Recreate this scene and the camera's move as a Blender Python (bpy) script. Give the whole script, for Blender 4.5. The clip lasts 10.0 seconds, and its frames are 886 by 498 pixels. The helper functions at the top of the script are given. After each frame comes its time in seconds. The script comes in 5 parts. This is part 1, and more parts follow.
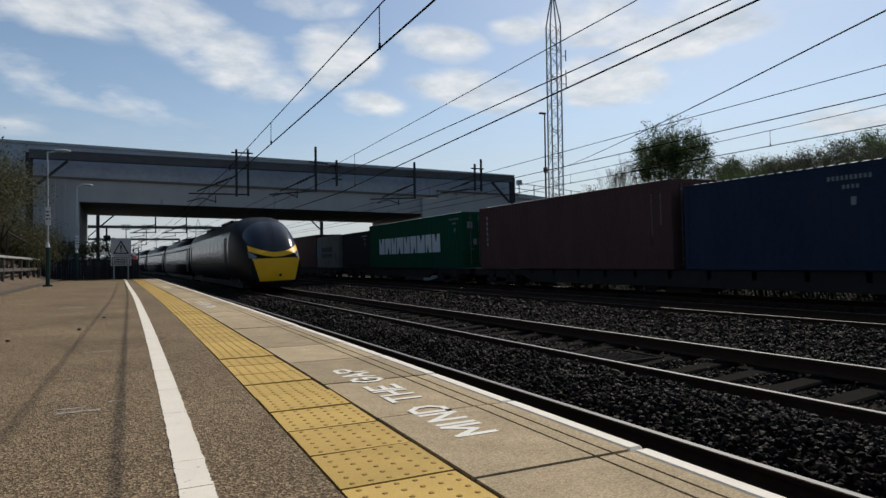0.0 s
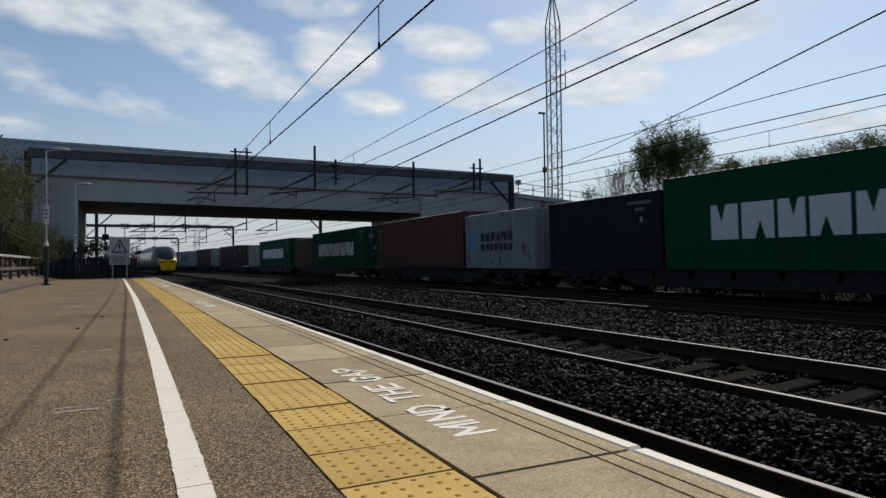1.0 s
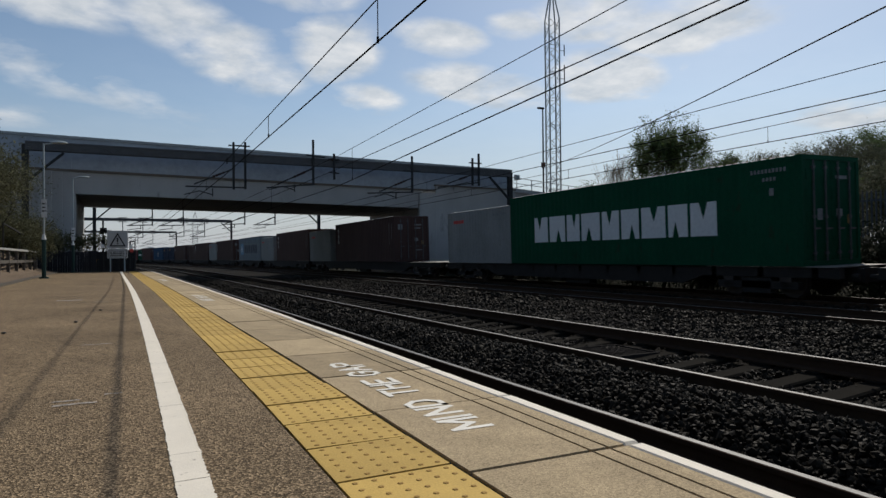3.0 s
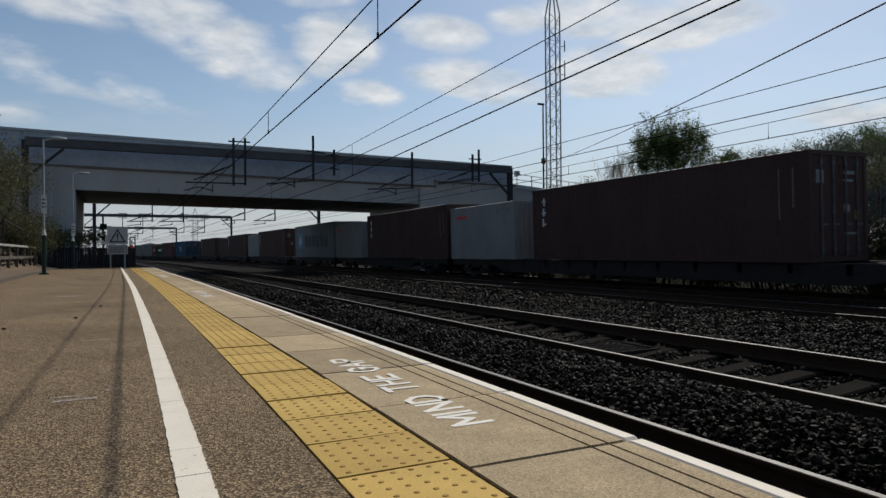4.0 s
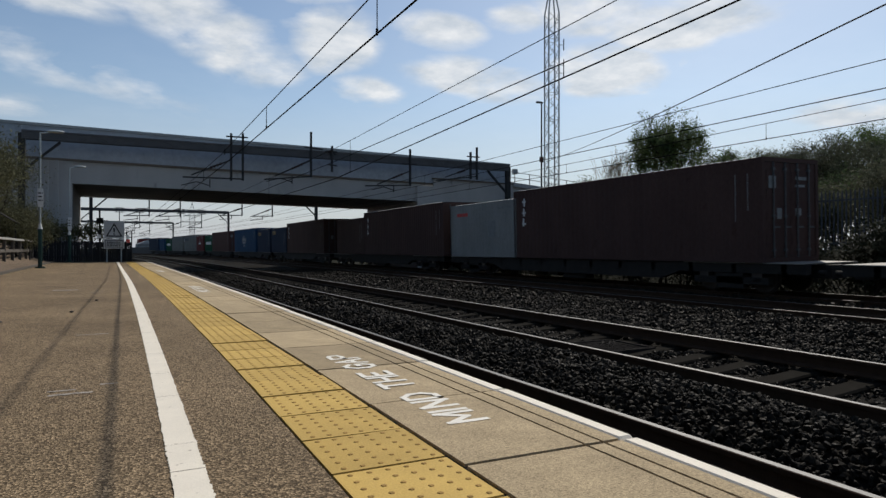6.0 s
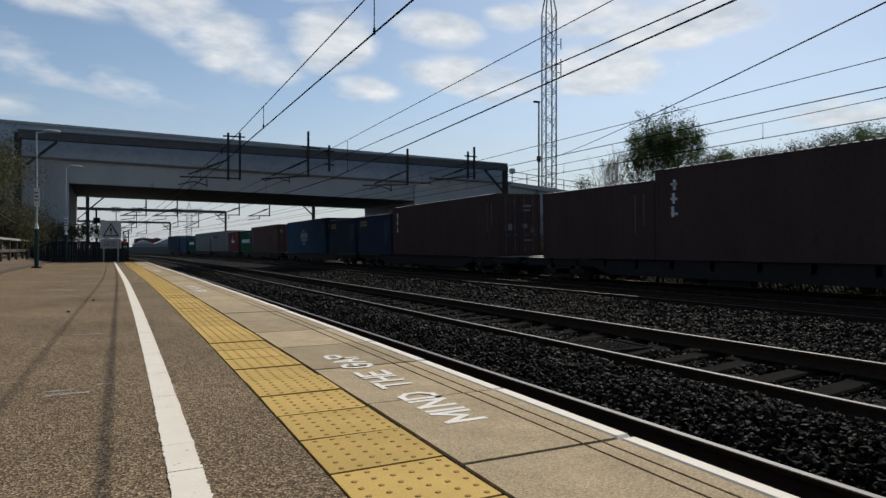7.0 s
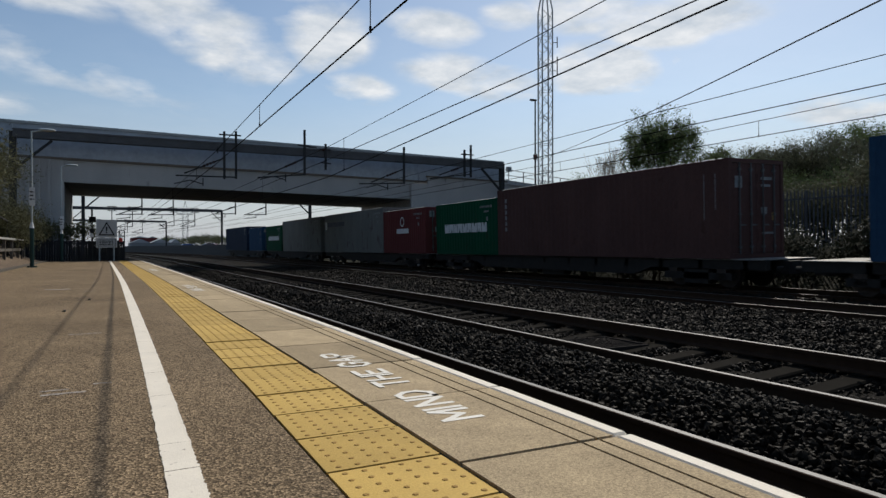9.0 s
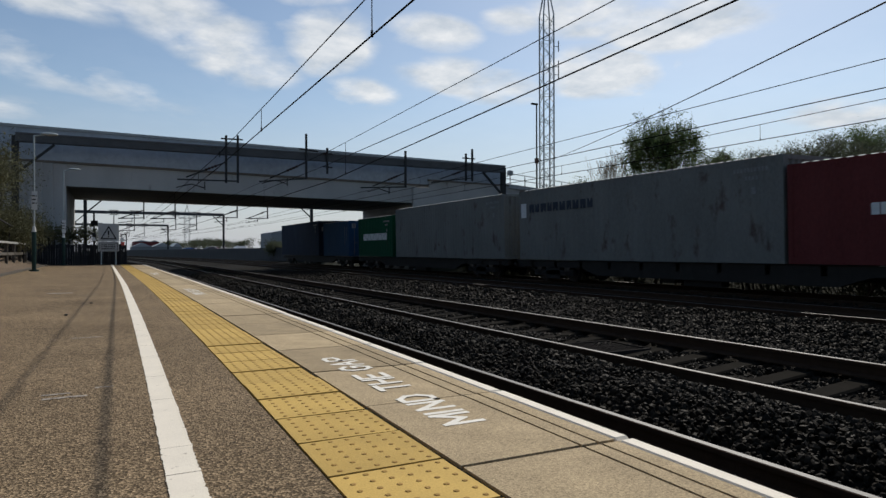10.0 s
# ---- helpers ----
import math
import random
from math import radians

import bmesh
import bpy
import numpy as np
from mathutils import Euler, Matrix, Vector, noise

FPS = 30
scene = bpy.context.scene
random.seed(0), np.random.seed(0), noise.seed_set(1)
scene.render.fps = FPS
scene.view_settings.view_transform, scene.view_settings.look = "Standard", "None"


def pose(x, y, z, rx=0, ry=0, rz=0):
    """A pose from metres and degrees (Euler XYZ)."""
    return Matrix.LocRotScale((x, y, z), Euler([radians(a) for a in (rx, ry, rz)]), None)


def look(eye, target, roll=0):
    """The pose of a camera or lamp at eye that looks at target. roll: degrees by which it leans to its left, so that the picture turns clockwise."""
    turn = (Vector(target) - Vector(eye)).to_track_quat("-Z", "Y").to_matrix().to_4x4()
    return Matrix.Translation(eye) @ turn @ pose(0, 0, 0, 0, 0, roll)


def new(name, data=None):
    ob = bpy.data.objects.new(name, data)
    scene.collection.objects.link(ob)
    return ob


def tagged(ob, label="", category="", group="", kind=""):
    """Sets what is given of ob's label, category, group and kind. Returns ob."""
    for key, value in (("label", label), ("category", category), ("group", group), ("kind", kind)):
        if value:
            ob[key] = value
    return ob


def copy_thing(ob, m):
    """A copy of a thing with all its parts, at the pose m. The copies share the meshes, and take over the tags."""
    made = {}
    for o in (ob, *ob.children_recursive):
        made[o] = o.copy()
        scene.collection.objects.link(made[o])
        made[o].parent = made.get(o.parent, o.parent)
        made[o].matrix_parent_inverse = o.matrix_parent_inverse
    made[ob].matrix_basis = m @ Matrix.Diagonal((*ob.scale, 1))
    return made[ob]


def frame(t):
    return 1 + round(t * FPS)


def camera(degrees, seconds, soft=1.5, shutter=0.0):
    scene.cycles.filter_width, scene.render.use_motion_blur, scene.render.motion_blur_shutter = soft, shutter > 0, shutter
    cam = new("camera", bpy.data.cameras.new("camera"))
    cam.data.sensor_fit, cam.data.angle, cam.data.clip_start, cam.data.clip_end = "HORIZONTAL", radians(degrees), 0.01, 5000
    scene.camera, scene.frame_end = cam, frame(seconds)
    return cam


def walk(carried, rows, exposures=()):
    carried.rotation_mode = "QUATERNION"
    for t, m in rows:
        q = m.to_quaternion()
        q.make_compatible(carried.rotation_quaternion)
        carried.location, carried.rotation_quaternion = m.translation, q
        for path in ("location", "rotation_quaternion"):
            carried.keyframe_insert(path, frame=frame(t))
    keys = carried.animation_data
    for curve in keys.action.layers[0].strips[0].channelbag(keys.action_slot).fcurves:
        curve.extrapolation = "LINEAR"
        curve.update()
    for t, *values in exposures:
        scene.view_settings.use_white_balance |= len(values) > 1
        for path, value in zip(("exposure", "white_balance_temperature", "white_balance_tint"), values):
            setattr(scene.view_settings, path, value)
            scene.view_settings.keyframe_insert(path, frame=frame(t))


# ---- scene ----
from collections import namedtuple

# ---- camera: hand-held phone on the platform ----
cam = camera(69.15, 10.0, soft=1.45, shutter=0.05)
walk(cam, [
    (0.0, pose(0, 0, 0.74, 91.108, 0.832, -26.709)),
    (0.5, pose(0, 0, 0.74, 91.288, 0.777, -26.887)),
    (1.0, pose(0, 0, 0.74, 91.066, 0.713, -26.808)),
    (1.5, pose(0, 0, 0.74, 90.962, 0.612, -26.992)),
    (2.0, pose(0, 0, 0.74, 90.747, 0.501, -27.191)),
    (2.5, pose(0, 0, 0.74, 90.757, 0.475, -27.019)),
    (4.0, pose(0, 0, 0.74, 90.255, 0.487, -26.958)),
    (4.5, pose(0, 0, 0.74, 90.408, 0.172, -27.142)),
    (5.0, pose(0, 0, 0.74, 90.569, 0.311, -26.882)),
    (5.5, pose(0, 0, 0.74, 90.045, -0.000, -27.067)),
    (7.0, pose(0, 0, 0.74, 89.977, -0.005, -27.436)),
    (7.5, pose(0, 0, 0.74, 89.841, -0.108, -27.600)),
    (8.0, pose(0, 0, 0.74, 89.795, 0.385, -27.494)),
    (8.5, pose(0, 0, 0.74, 89.807, 0.490, -27.517)),
    (9.0, pose(0, 0, 0.74, 89.832, 0.122, -27.728)),
    (9.5, pose(0, 0, 0.74, 89.972, 0.177, -27.584)),
    (10.0, pose(0, 0, 0.74, 90.170, 0.132, -27.596)),
], exposures=[(0.0, 0.05), (1.8, 0.05), (2.5, -0.05), (3.8, -0.07), (4.1, -0.05), (4.5, 0.05), (10.0, 0.05)])
# ---- world, sun, exposure ----
SUN_EL, SUN_AZ = 43.0, 52.0        # degrees: height, and bearing clockwise from the track's direction (+y)


# cloud banks on the cloud layer: centre, two inverse axes, thickness
BANKS = [
    ((-0.157, 1.932), (4.16, 0.64), (-0.76, 7.12), 0.68),
    ((0.157, 1.941), (5.15, 0.57), (-3.56, 5.76), 0.76),
    ((0.377, 2.134), (5.24, -0.20), (-1.97, 5.07), 1.00),
    ((0.614, 1.980), (7.21, -1.89), (0.91, 4.69), 0.95),
    ((0.855, 2.299), (7.34, -2.03), (-0.98, 8.16), 0.75),
    ((0.452, 1.708), (6.79, -1.76), (5.03, 12.33), 0.80),
    ((0.906, 1.757), (7.19, -3.20), (2.07, 9.00), 0.95),
    ((1.051, 1.581), (9.71, -6.34), (5.64, 11.02), 0.75),
    ((1.198, 2.012), (3.85, -1.97), (0.84, 6.10), 0.85),
    ((1.547, 1.743), (3.99, -3.49), (2.59, 4.47), 1.00),
    ((1.221, 1.417), (4.75, -4.37), (4.32, 5.31), 0.90),
    ((1.477, 1.306), (2.62, -3.68), (5.11, 2.42), 0.90),
    ((1.722, 1.562), (22.0, -24.0), (5.84, 9.37), 0.45),
    ((2.511, 1.500), (2.49, -4.33), (4.72, 3.35), 0.60),
    ((-0.166, 2.432), (2.82, 0.50), (-3.65, 5.00), 0.42),
    ((0.150, 2.609), (4.07, 0.26), (-5.90, 7.71), 0.35),
    ((-0.343, 2.871), (6.20, 0.74), (1.66, 8.93), 0.40),
]


def sky_world():
    w = bpy.data.worlds.new("sky")
    scene.world = w
    w.use_nodes = True
    n, l = w.node_tree.nodes, w.node_tree.links
    n.clear()

    def op(kind, a, b=None, c=None, clamp=False):
        k = n.new("ShaderNodeMath")
        k.operation, k.use_clamp = kind, clamp
        for i, v in enumerate((a, b, c)):
            if isinstance(v, (int, float)):
                k.inputs[i].default_value = v
            elif v is not None:
                l.new(v, k.inputs[i])
        return k.outputs[0]

    out = n.new("ShaderNodeOutputWorld")
    bg = n.new("ShaderNodeBackground")
    bg.inputs["Strength"].default_value = SKY_STRENGTH
    sky = n.new("ShaderNodeTexSky")
    sky.sky_type = "NISHITA"
    sky.sun_disc = False
    sky.sun_elevation = radians(SUN_EL)
    sky.sun_rotation = radians(SUN_AZ)
    sky.air_density, sky.dust_density, sky.ozone_density = 1.0, 0.7, 0.9
    # the cloud layer: a plane overhead, so that clouds flatten towards the horizon
    tc = n.new("ShaderNodeTexCoord")
    sep = n.new("ShaderNodeSeparateXYZ")
    l.new(tc.outputs["Generated"], sep.inputs[0])
    za = op("ADD", op("MAXIMUM", sep.outputs["Z"], 0.02), 0.16)
    cx, cy = op("DIVIDE", sep.outputs["X"], za), op("DIVIDE", sep.outputs["Y"], za)
    comb = n.new("ShaderNodeCombineXYZ")
    l.new(cx, comb.inputs[0]); l.new(cy, comb.inputs[1])
    n1 = n.new("ShaderNodeTexNoise")
    n1.inputs["Scale"].default_value, n1.inputs["Detail"].default_value, n1.inputs["Roughness"].default_value = 3.6, 9.0, 0.54
    n1.inputs["Distortion"].default_value = 0.25
    l.new(comb.outputs[0], n1.inputs["Vector"])
    n2 = n.new("ShaderNodeTexNoise")
    n2.inputs["Scale"].default_value, n2.inputs["Detail"].default_value = 1.1, 4.0
    l.new(comb.outputs[0], n2.inputs["Vector"])
    total = None
    for (bx, by), (a0, a1), (b0, b1), s in BANKS:
        ux, uy = op("SUBTRACT", cx, bx), op("SUBTRACT", cy, by)
        p = op("ADD", op("MULTIPLY", ux, a0), op("MULTIPLY", uy, a1))
        q = op("ADD", op("MULTIPLY", ux, b0), op("MULTIPLY", uy, b1))
        r2 = op("ADD", op("MULTIPLY", p, p), op("MULTIPLY", q, q))
        d = op("MULTIPLY", op("MAXIMUM", op("SUBTRACT", 1.0, op("MULTIPLY", r2, 0.5)), 0.0), s)
        total = d if total is None else op("MAXIMUM", total, d)
    # broken edges from the noise; a thin veil elsewhere
    puff = op("ADD", op("MULTIPLY", total, 1.12), op("MULTIPLY", op("SUBTRACT", n1.outputs["Fac"], 0.5), 2.7))
    puff = op("MULTIPLY", op("SUBTRACT", puff, 0.18), 1.45, clamp=True)
    puff = op("MULTIPLY", puff, op("MULTIPLY", total, 2.2, clamp=True))
    veil = op("MULTIPLY", op("SUBTRACT", n2.outputs["Fac"], 0.36), 0.9, clamp=True)
    veil = op("ADD", veil, op("MULTIPLY", op("SUBTRACT", 0.34, sep.outputs["Z"]), 1.1, clamp=True), clamp=True)
    cov = op("ADD", op("MULTIPLY", puff, 0.80), op("MULTIPLY", veil, 0.16), clamp=True)
    mix = n.new("ShaderNodeMix"); mix.data_type = "RGBA"
    l.new(cov, mix.inputs["Factor"])
    clear = n.new("ShaderNodeMix"); clear.data_type, clear.blend_type = "RGBA", "MULTIPLY"
    clear.inputs["Factor"].default_value = 1.0
    l.new(sky.outputs[0], clear.inputs["A"])
    clear.inputs["B"].default_value = (0.95, 1.0, 1.02, 1)
    l.new(clear.outputs["Result"], mix.inputs["A"])
    # clouds: white crests and thinner grey hollows
    n3 = n.new("ShaderNodeTexNoise")
    n3.inputs["Scale"].default_value, n3.inputs["Detail"].default_value, n3.inputs["Roughness"].default_value = 5.5, 8.0, 0.6
    l.new(comb.outputs[0], n3.inputs["Vector"])
    tone = n.new("ShaderNodeMix"); tone.data_type = "RGBA"
    l.new(op("MULTIPLY", op("SUBTRACT", n3.outputs["Fac"], 0.34), 3.0, clamp=True), tone.inputs["Factor"])
    tone.inputs["A"].default_value, tone.inputs["B"].default_value = CLOUD_GREY, CLOUD
    l.new(tone.outputs["Result"], mix.inputs["B"])
    # pale haze low down
    hz = n.new("ShaderNodeMix"); hz.data_type = "RGBA"
    l.new(op("MULTIPLY", op("MULTIPLY", op("SUBTRACT", 0.22, sep.outputs["Z"]), 4.5, clamp=True), 0.88), hz.inputs["Factor"])
    l.new(mix.outputs["Result"], hz.inputs["A"])
    hz.inputs["B"].default_value = HAZE
    l.new(hz.outputs["Result"], bg.inputs["Color"])
    l.new(bg.outputs[0], out.inputs[0])


SKY_STRENGTH = 0.09
CLOUD = (10.0, 9.95, 9.8, 1)
CLOUD_GREY = (5.9, 6.5, 7.1, 1)
HAZE = (5.1, 5.45, 6.2, 1)
sky_world()
sun = new("sun", bpy.data.lights.new("sun", "SUN"))
sun.data.energy, sun.data.angle, sun.data.color = 3.6, radians(0.53), (1.0, 0.93, 0.83)
sv = Vector((math.sin(radians(SUN_AZ)) * math.cos(radians(SUN_EL)), math.cos(radians(SUN_AZ)) * math.cos(radians(SUN_EL)), math.sin(radians(SUN_EL))))
sun.matrix_world = look(sv * 200, (0, 0, 0))


# ---- materials ----
def mat(name, rgb, rough=0.7, metal=0.0, var=0.25, scale=6.0, fine=90.0, bump=0.15, depth=0.01, spots=None, island=0.0, objrand=0.0, spec=0.3, stretch=(1, 1, 1)):
    """Colour with variation at two scales, fine relief, and optional stains (colour, scale, threshold)."""
    m = bpy.data.materials.new(name)
    m.use_nodes = True
    n, l = m.node_tree.nodes, m.node_tree.links
    b = n["Principled BSDF"]
    b.inputs["Roughness"].default_value, b.inputs["Metallic"].default_value = rough, metal
    b.inputs["Specular IOR Level"].default_value = spec
    tc = n.new("ShaderNodeTexCoord")
    mp = n.new("ShaderNodeMapping")
    mp.inputs["Scale"].default_value = stretch
    l.new(tc.outputs["Object"], mp.inputs[0])
    a = n.new("ShaderNodeTexNoise")
    a.inputs["Scale"].default_value, a.inputs["Detail"].default_value = scale, 5.0
    f = n.new("ShaderNodeTexNoise")
    f.inputs["Scale"].default_value, f.inputs["Detail"].default_value = fine, 3.0
    l.new(mp.outputs[0], a.inputs["Vector"]); l.new(mp.outputs[0], f.inputs["Vector"])
    s = n.new("ShaderNodeMath"); s.operation = "ADD"
    l.new(a.outputs["Fac"], s.inputs[0]); l.new(f.outputs["Fac"], s.inputs[1])
    last = s.outputs[0]
    lo, hi = 1 - var, 1 + var
    if island or objrand:
        src = n.new("ShaderNodeNewGeometry").outputs["Random Per Island"] if island else n.new("ShaderNodeObjectInfo").outputs["Random"]
        k = n.new("ShaderNodeMapRange")
        k.inputs["To Min"].default_value, k.inputs["To Max"].default_value = -(island or objrand), (island or objrand)
        l.new(src, k.inputs["Value"])
        ad = n.new("ShaderNodeMath"); ad.operation = "ADD"
        l.new(last, ad.inputs[0]); l.new(k.outputs[0], ad.inputs[1])
        last = ad.outputs[0]
    mr = n.new("ShaderNodeMapRange")
    mr.inputs["From Min"].default_value, mr.inputs["From Max"].default_value = 0.6, 1.4
    mr.inputs["To Min"].default_value, mr.inputs["To Max"].default_value = lo, hi
    mr.clamp = False
    l.new(last, mr.inputs["Value"])
    mul = n.new("ShaderNodeVectorMath"); mul.operation = "SCALE"
    mul.inputs[0].default_value = rgb[:3]
    l.new(mr.outputs[0], mul.inputs["Scale"])
    col = mul.outputs[0]
    if spots:
        src, sc, th = spots
        v = n.new("ShaderNodeTexNoise")
        v.inputs["Scale"].default_value, v.inputs["Detail"].default_value, v.inputs["Roughness"].default_value = sc, 6.0, 0.65
        l.new(mp.outputs[0], v.inputs["Vector"])
        rp = n.new("ShaderNodeMapRange")
        rp.inputs["From Min"].default_value, rp.inputs["From Max"].default_value = th, th + 0.12
        rp.clamp = True
        l.new(v.outputs["Fac"], rp.inputs["Value"])
        mx = n.new("ShaderNodeMix"); mx.data_type = "RGBA"
        l.new(rp.outputs[0], mx.inputs["Factor"])
        l.new(col, mx.inputs["A"])
        mx.inputs["B"].default_value = (*src, 1)
        col = mx.outputs["Result"]
    l.new(col, b.inputs["Base Color"])
    if bump:
        bp = n.new("ShaderNodeBump")
        bp.inputs["Strength"].default_value, bp.inputs["Distance"].default_value = bump, depth
        l.new(f.outputs["Fac"], bp.inputs["Height"])
        l.new(bp.outputs[0], b.inputs["Normal"])
    return m


def asphalt_material():
    """Old pinkish-brown asphalt: pale and dark chippings, worn patches."""
    m = bpy.data.materials.new("platform_asphalt")
    m.use_nodes = True
    n, l = m.node_tree.nodes, m.node_tree.links
    b = n["Principled BSDF"]
    b.inputs["Roughness"].default_value = 0.9
    b.inputs["Specular IOR Level"].default_value = 0.12
    tc = n.new("ShaderNodeTexCoord")
    v = n.new("ShaderNodeTexVoronoi"); v.inputs["Scale"].default_value = 132.0
    l.new(tc.outputs["Object"], v.inputs["Vector"])
    sp = n.new("ShaderNodeSeparateColor")
    l.new(v.outputs["Color"], sp.inputs[0])
    cr = n.new("ShaderNodeValToRGB")
    e = cr.color_ramp.elements
    e[0].position, e[0].color = 0.0, (0.060, 0.043, 0.0255, 1)
    e[1].position, e[1].color = 1.0, (0.39, 0.287, 0.174, 1)
    k = cr.color_ramp.elements.new(0.55); k.color = (0.148, 0.106, 0.063, 1)
    l.new(sp.outputs[0], cr.inputs[0])
    big = n.new("ShaderNodeTexNoise"); big.inputs["Scale"].default_value, big.inputs["Detail"].default_value = 0.8, 6.0
    l.new(tc.outputs["Object"], big.inputs["Vector"])
    mr = n.new("ShaderNodeMapRange")
    mr.inputs["From Min"].default_value, mr.inputs["From Max"].default_value = 0.3, 0.7
    mr.inputs["To Min"].default_value, mr.inputs["To Max"].default_value = 0.78, 1.22
    l.new(big.outputs["Fac"], mr.inputs["Value"])
    mu = n.new("ShaderNodeVectorMath"); mu.operation = "SCALE"
    l.new(cr.outputs[0], mu.inputs[0]); l.new(mr.outputs[0], mu.inputs["Scale"])
    l.new(mu.outputs[0], b.inputs["Base Color"])
    bp = n.new("ShaderNodeBump")
    bp.inputs["Strength"].default_value, bp.inputs["Distance"].default_value = 0.75, 0.006
    l.new(v.outputs["Distance"], bp.inputs["Height"])
    l.new(bp.outputs[0], b.inputs["Normal"])
    return m


def coping_material():
    """Pale yellowish reconstituted stone with exposed grains and broad stains."""
    m = mat("coping_stone", (0.37, 0.29, 0.18), 0.9, var=0.26, scale=5.0, fine=160, bump=0.5, depth=0.004, spots=((0.17, 0.135, 0.085), 3.1, 0.60), objrand=0.25, spec=0.12)
    n, l = m.node_tree.nodes, m.node_tree.links
    b = n["Principled BSDF"]
    src = b.inputs["Base Color"].links[0].from_socket
    tc = n.new("ShaderNodeTexCoord")
    v = n.new("ShaderNodeTexVoronoi"); v.inputs["Scale"].default_value = 170.0
    l.new(tc.outputs["Object"], v.inputs["Vector"])
    sp = n.new("ShaderNodeSeparateColor")
    l.new(v.outputs["Color"], sp.inputs[0])
    mr = n.new("ShaderNodeMapRange")
    mr.inputs["To Min"].default_value, mr.inputs["To Max"].default_value = 0.72, 1.30
    l.new(sp.outputs[0], mr.inputs["Value"])
    mu = n.new("ShaderNodeVectorMath"); mu.operation = "SCALE"
    l.new(src, mu.inputs[0]); l.new(mr.outputs[0], mu.inputs["Scale"])
    l.new(mu.outputs[0], b.inputs["Base Color"])
    return m


M_ASPHALT = asphalt_material()
M_COPING = coping_material()
M_YELLOW = mat("tactile_yellow", (0.50, 0.335, 0.095), 0.8, var=0.2, scale=4.0, fine=120, bump=0.3, depth=0.003, spots=((0.26, 0.18, 0.07), 3.5, 0.62), objrand=0.2, spec=0.15)
# dots in a darker brown than the tile
M_DOT = mat("tactile_dot_worn", (0.33, 0.20, 0.055), 0.8, var=0.25, scale=9, spec=0.15)
M_WHITE = mat("white_paint", (0.74, 0.68, 0.57), 0.7, var=0.1, scale=5, fine=160, bump=0.3, depth=0.003, spots=((0.30, 0.25, 0.20), 26.0, 0.63), spec=0.15)
M_JOINT = mat("dark_joint", (0.025, 0.022, 0.02), 0.95, spec=0.06)
M_BRICK = mat("platform_wall_brick", (0.07, 0.055, 0.045), 0.9, scale=3, spec=0.06)
# bed and stones near-black: the shade on backlit ballast is in their colour
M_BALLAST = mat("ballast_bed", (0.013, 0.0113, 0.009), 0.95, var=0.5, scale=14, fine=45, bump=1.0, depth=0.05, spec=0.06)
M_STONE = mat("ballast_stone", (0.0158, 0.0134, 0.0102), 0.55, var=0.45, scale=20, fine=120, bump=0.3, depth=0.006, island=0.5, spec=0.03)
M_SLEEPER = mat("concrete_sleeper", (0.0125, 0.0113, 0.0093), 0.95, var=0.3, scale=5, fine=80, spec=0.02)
M_RAILSIDE = mat("rusty_rail_side", (0.045, 0.028, 0.018), 0.85, var=0.3, scale=10, spec=0.06)
M_RAILTOP = mat("polished_rail_head", (0.135, 0.133, 0.13), 0.6, 0.5, var=0.1)
M_CONCRETE = mat("bridge_concrete", (0.42, 0.41, 0.395), 0.9, var=0.18, scale=0.8, fine=40, spots=((0.19, 0.185, 0.175), 0.9, 0.58), stretch=(1, 1, 0.3), spec=0.15)
# darker copy of the bridge concrete, underside shade put into its colour
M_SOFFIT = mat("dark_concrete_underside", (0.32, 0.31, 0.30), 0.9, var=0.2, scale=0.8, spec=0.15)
M_PARAPET = mat("blue_grey_parapet_panel", (0.33, 0.365, 0.405), 0.34, 0.0, var=0.22, scale=0.5, fine=3, bump=0.10, depth=0.03)
# brown darkened to stand for the shadow along the string course's lower edge
M_STRING = mat("stained_string_course", (0.15, 0.125, 0.10), 0.8, var=0.3, scale=2)
M_BOOM = mat("grey_painted_boom_steel", (0.085, 0.085, 0.088), 0.6, 0.1, var=0.25, scale=2)
M_KERB = mat("dirty_stone_kerb", (0.075, 0.064, 0.05), 0.9, var=0.4, scale=5)
M_GALV = mat("galvanised_steel", (0.30, 0.31, 0.31), 0.5, 0.6, var=0.2, scale=8)
M_DARKSTEEL = mat("dark_painted_steel", (0.045, 0.045, 0.045), 0.6, 0.2, var=0.25, scale=6, spec=0.06)
M_WIRE = mat("weathered_copper_wire", (0.012, 0.012, 0.012), 0.8, 0.0, spec=0.05)
M_INSUL = mat("brown_porcelain", (0.05, 0.022, 0.014), 0.25)
# ground colour lowered in place of thicket shade on the far bank
M_GROUND = mat("weedy_ground", (0.012, 0.013, 0.007), 0.95, var=0.5, scale=2.0, fine=25, bump=0.8, depth=0.05, spots=((0.018, 0.015, 0.010), 1.4, 0.55), spec=0.06)



def leaf_mat(name, rgb, through_=0.45):
    """Thin leaves: dull upper side, some light passing through."""
    m = mat(name, rgb, 0.8, var=0.3, island=0.5, bump=0, spec=0.15)
    n, l = m.node_tree.nodes, m.node_tree.links
    b, out = n["Principled BSDF"], n["Material Output"]
    tr = n.new("ShaderNodeBsdfTranslucent")
    src = b.inputs["Base Color"].links[0].from_socket
    l.new(src, tr.inputs["Color"])
    mx = n.new("ShaderNodeMixShader")
    mx.inputs[0].default_value = through_
    l.new(b.outputs[0], mx.inputs[1]); l.new(tr.outputs[0], mx.inputs[2])
    l.new(mx.outputs[0], out.inputs["Surface"])
    return m


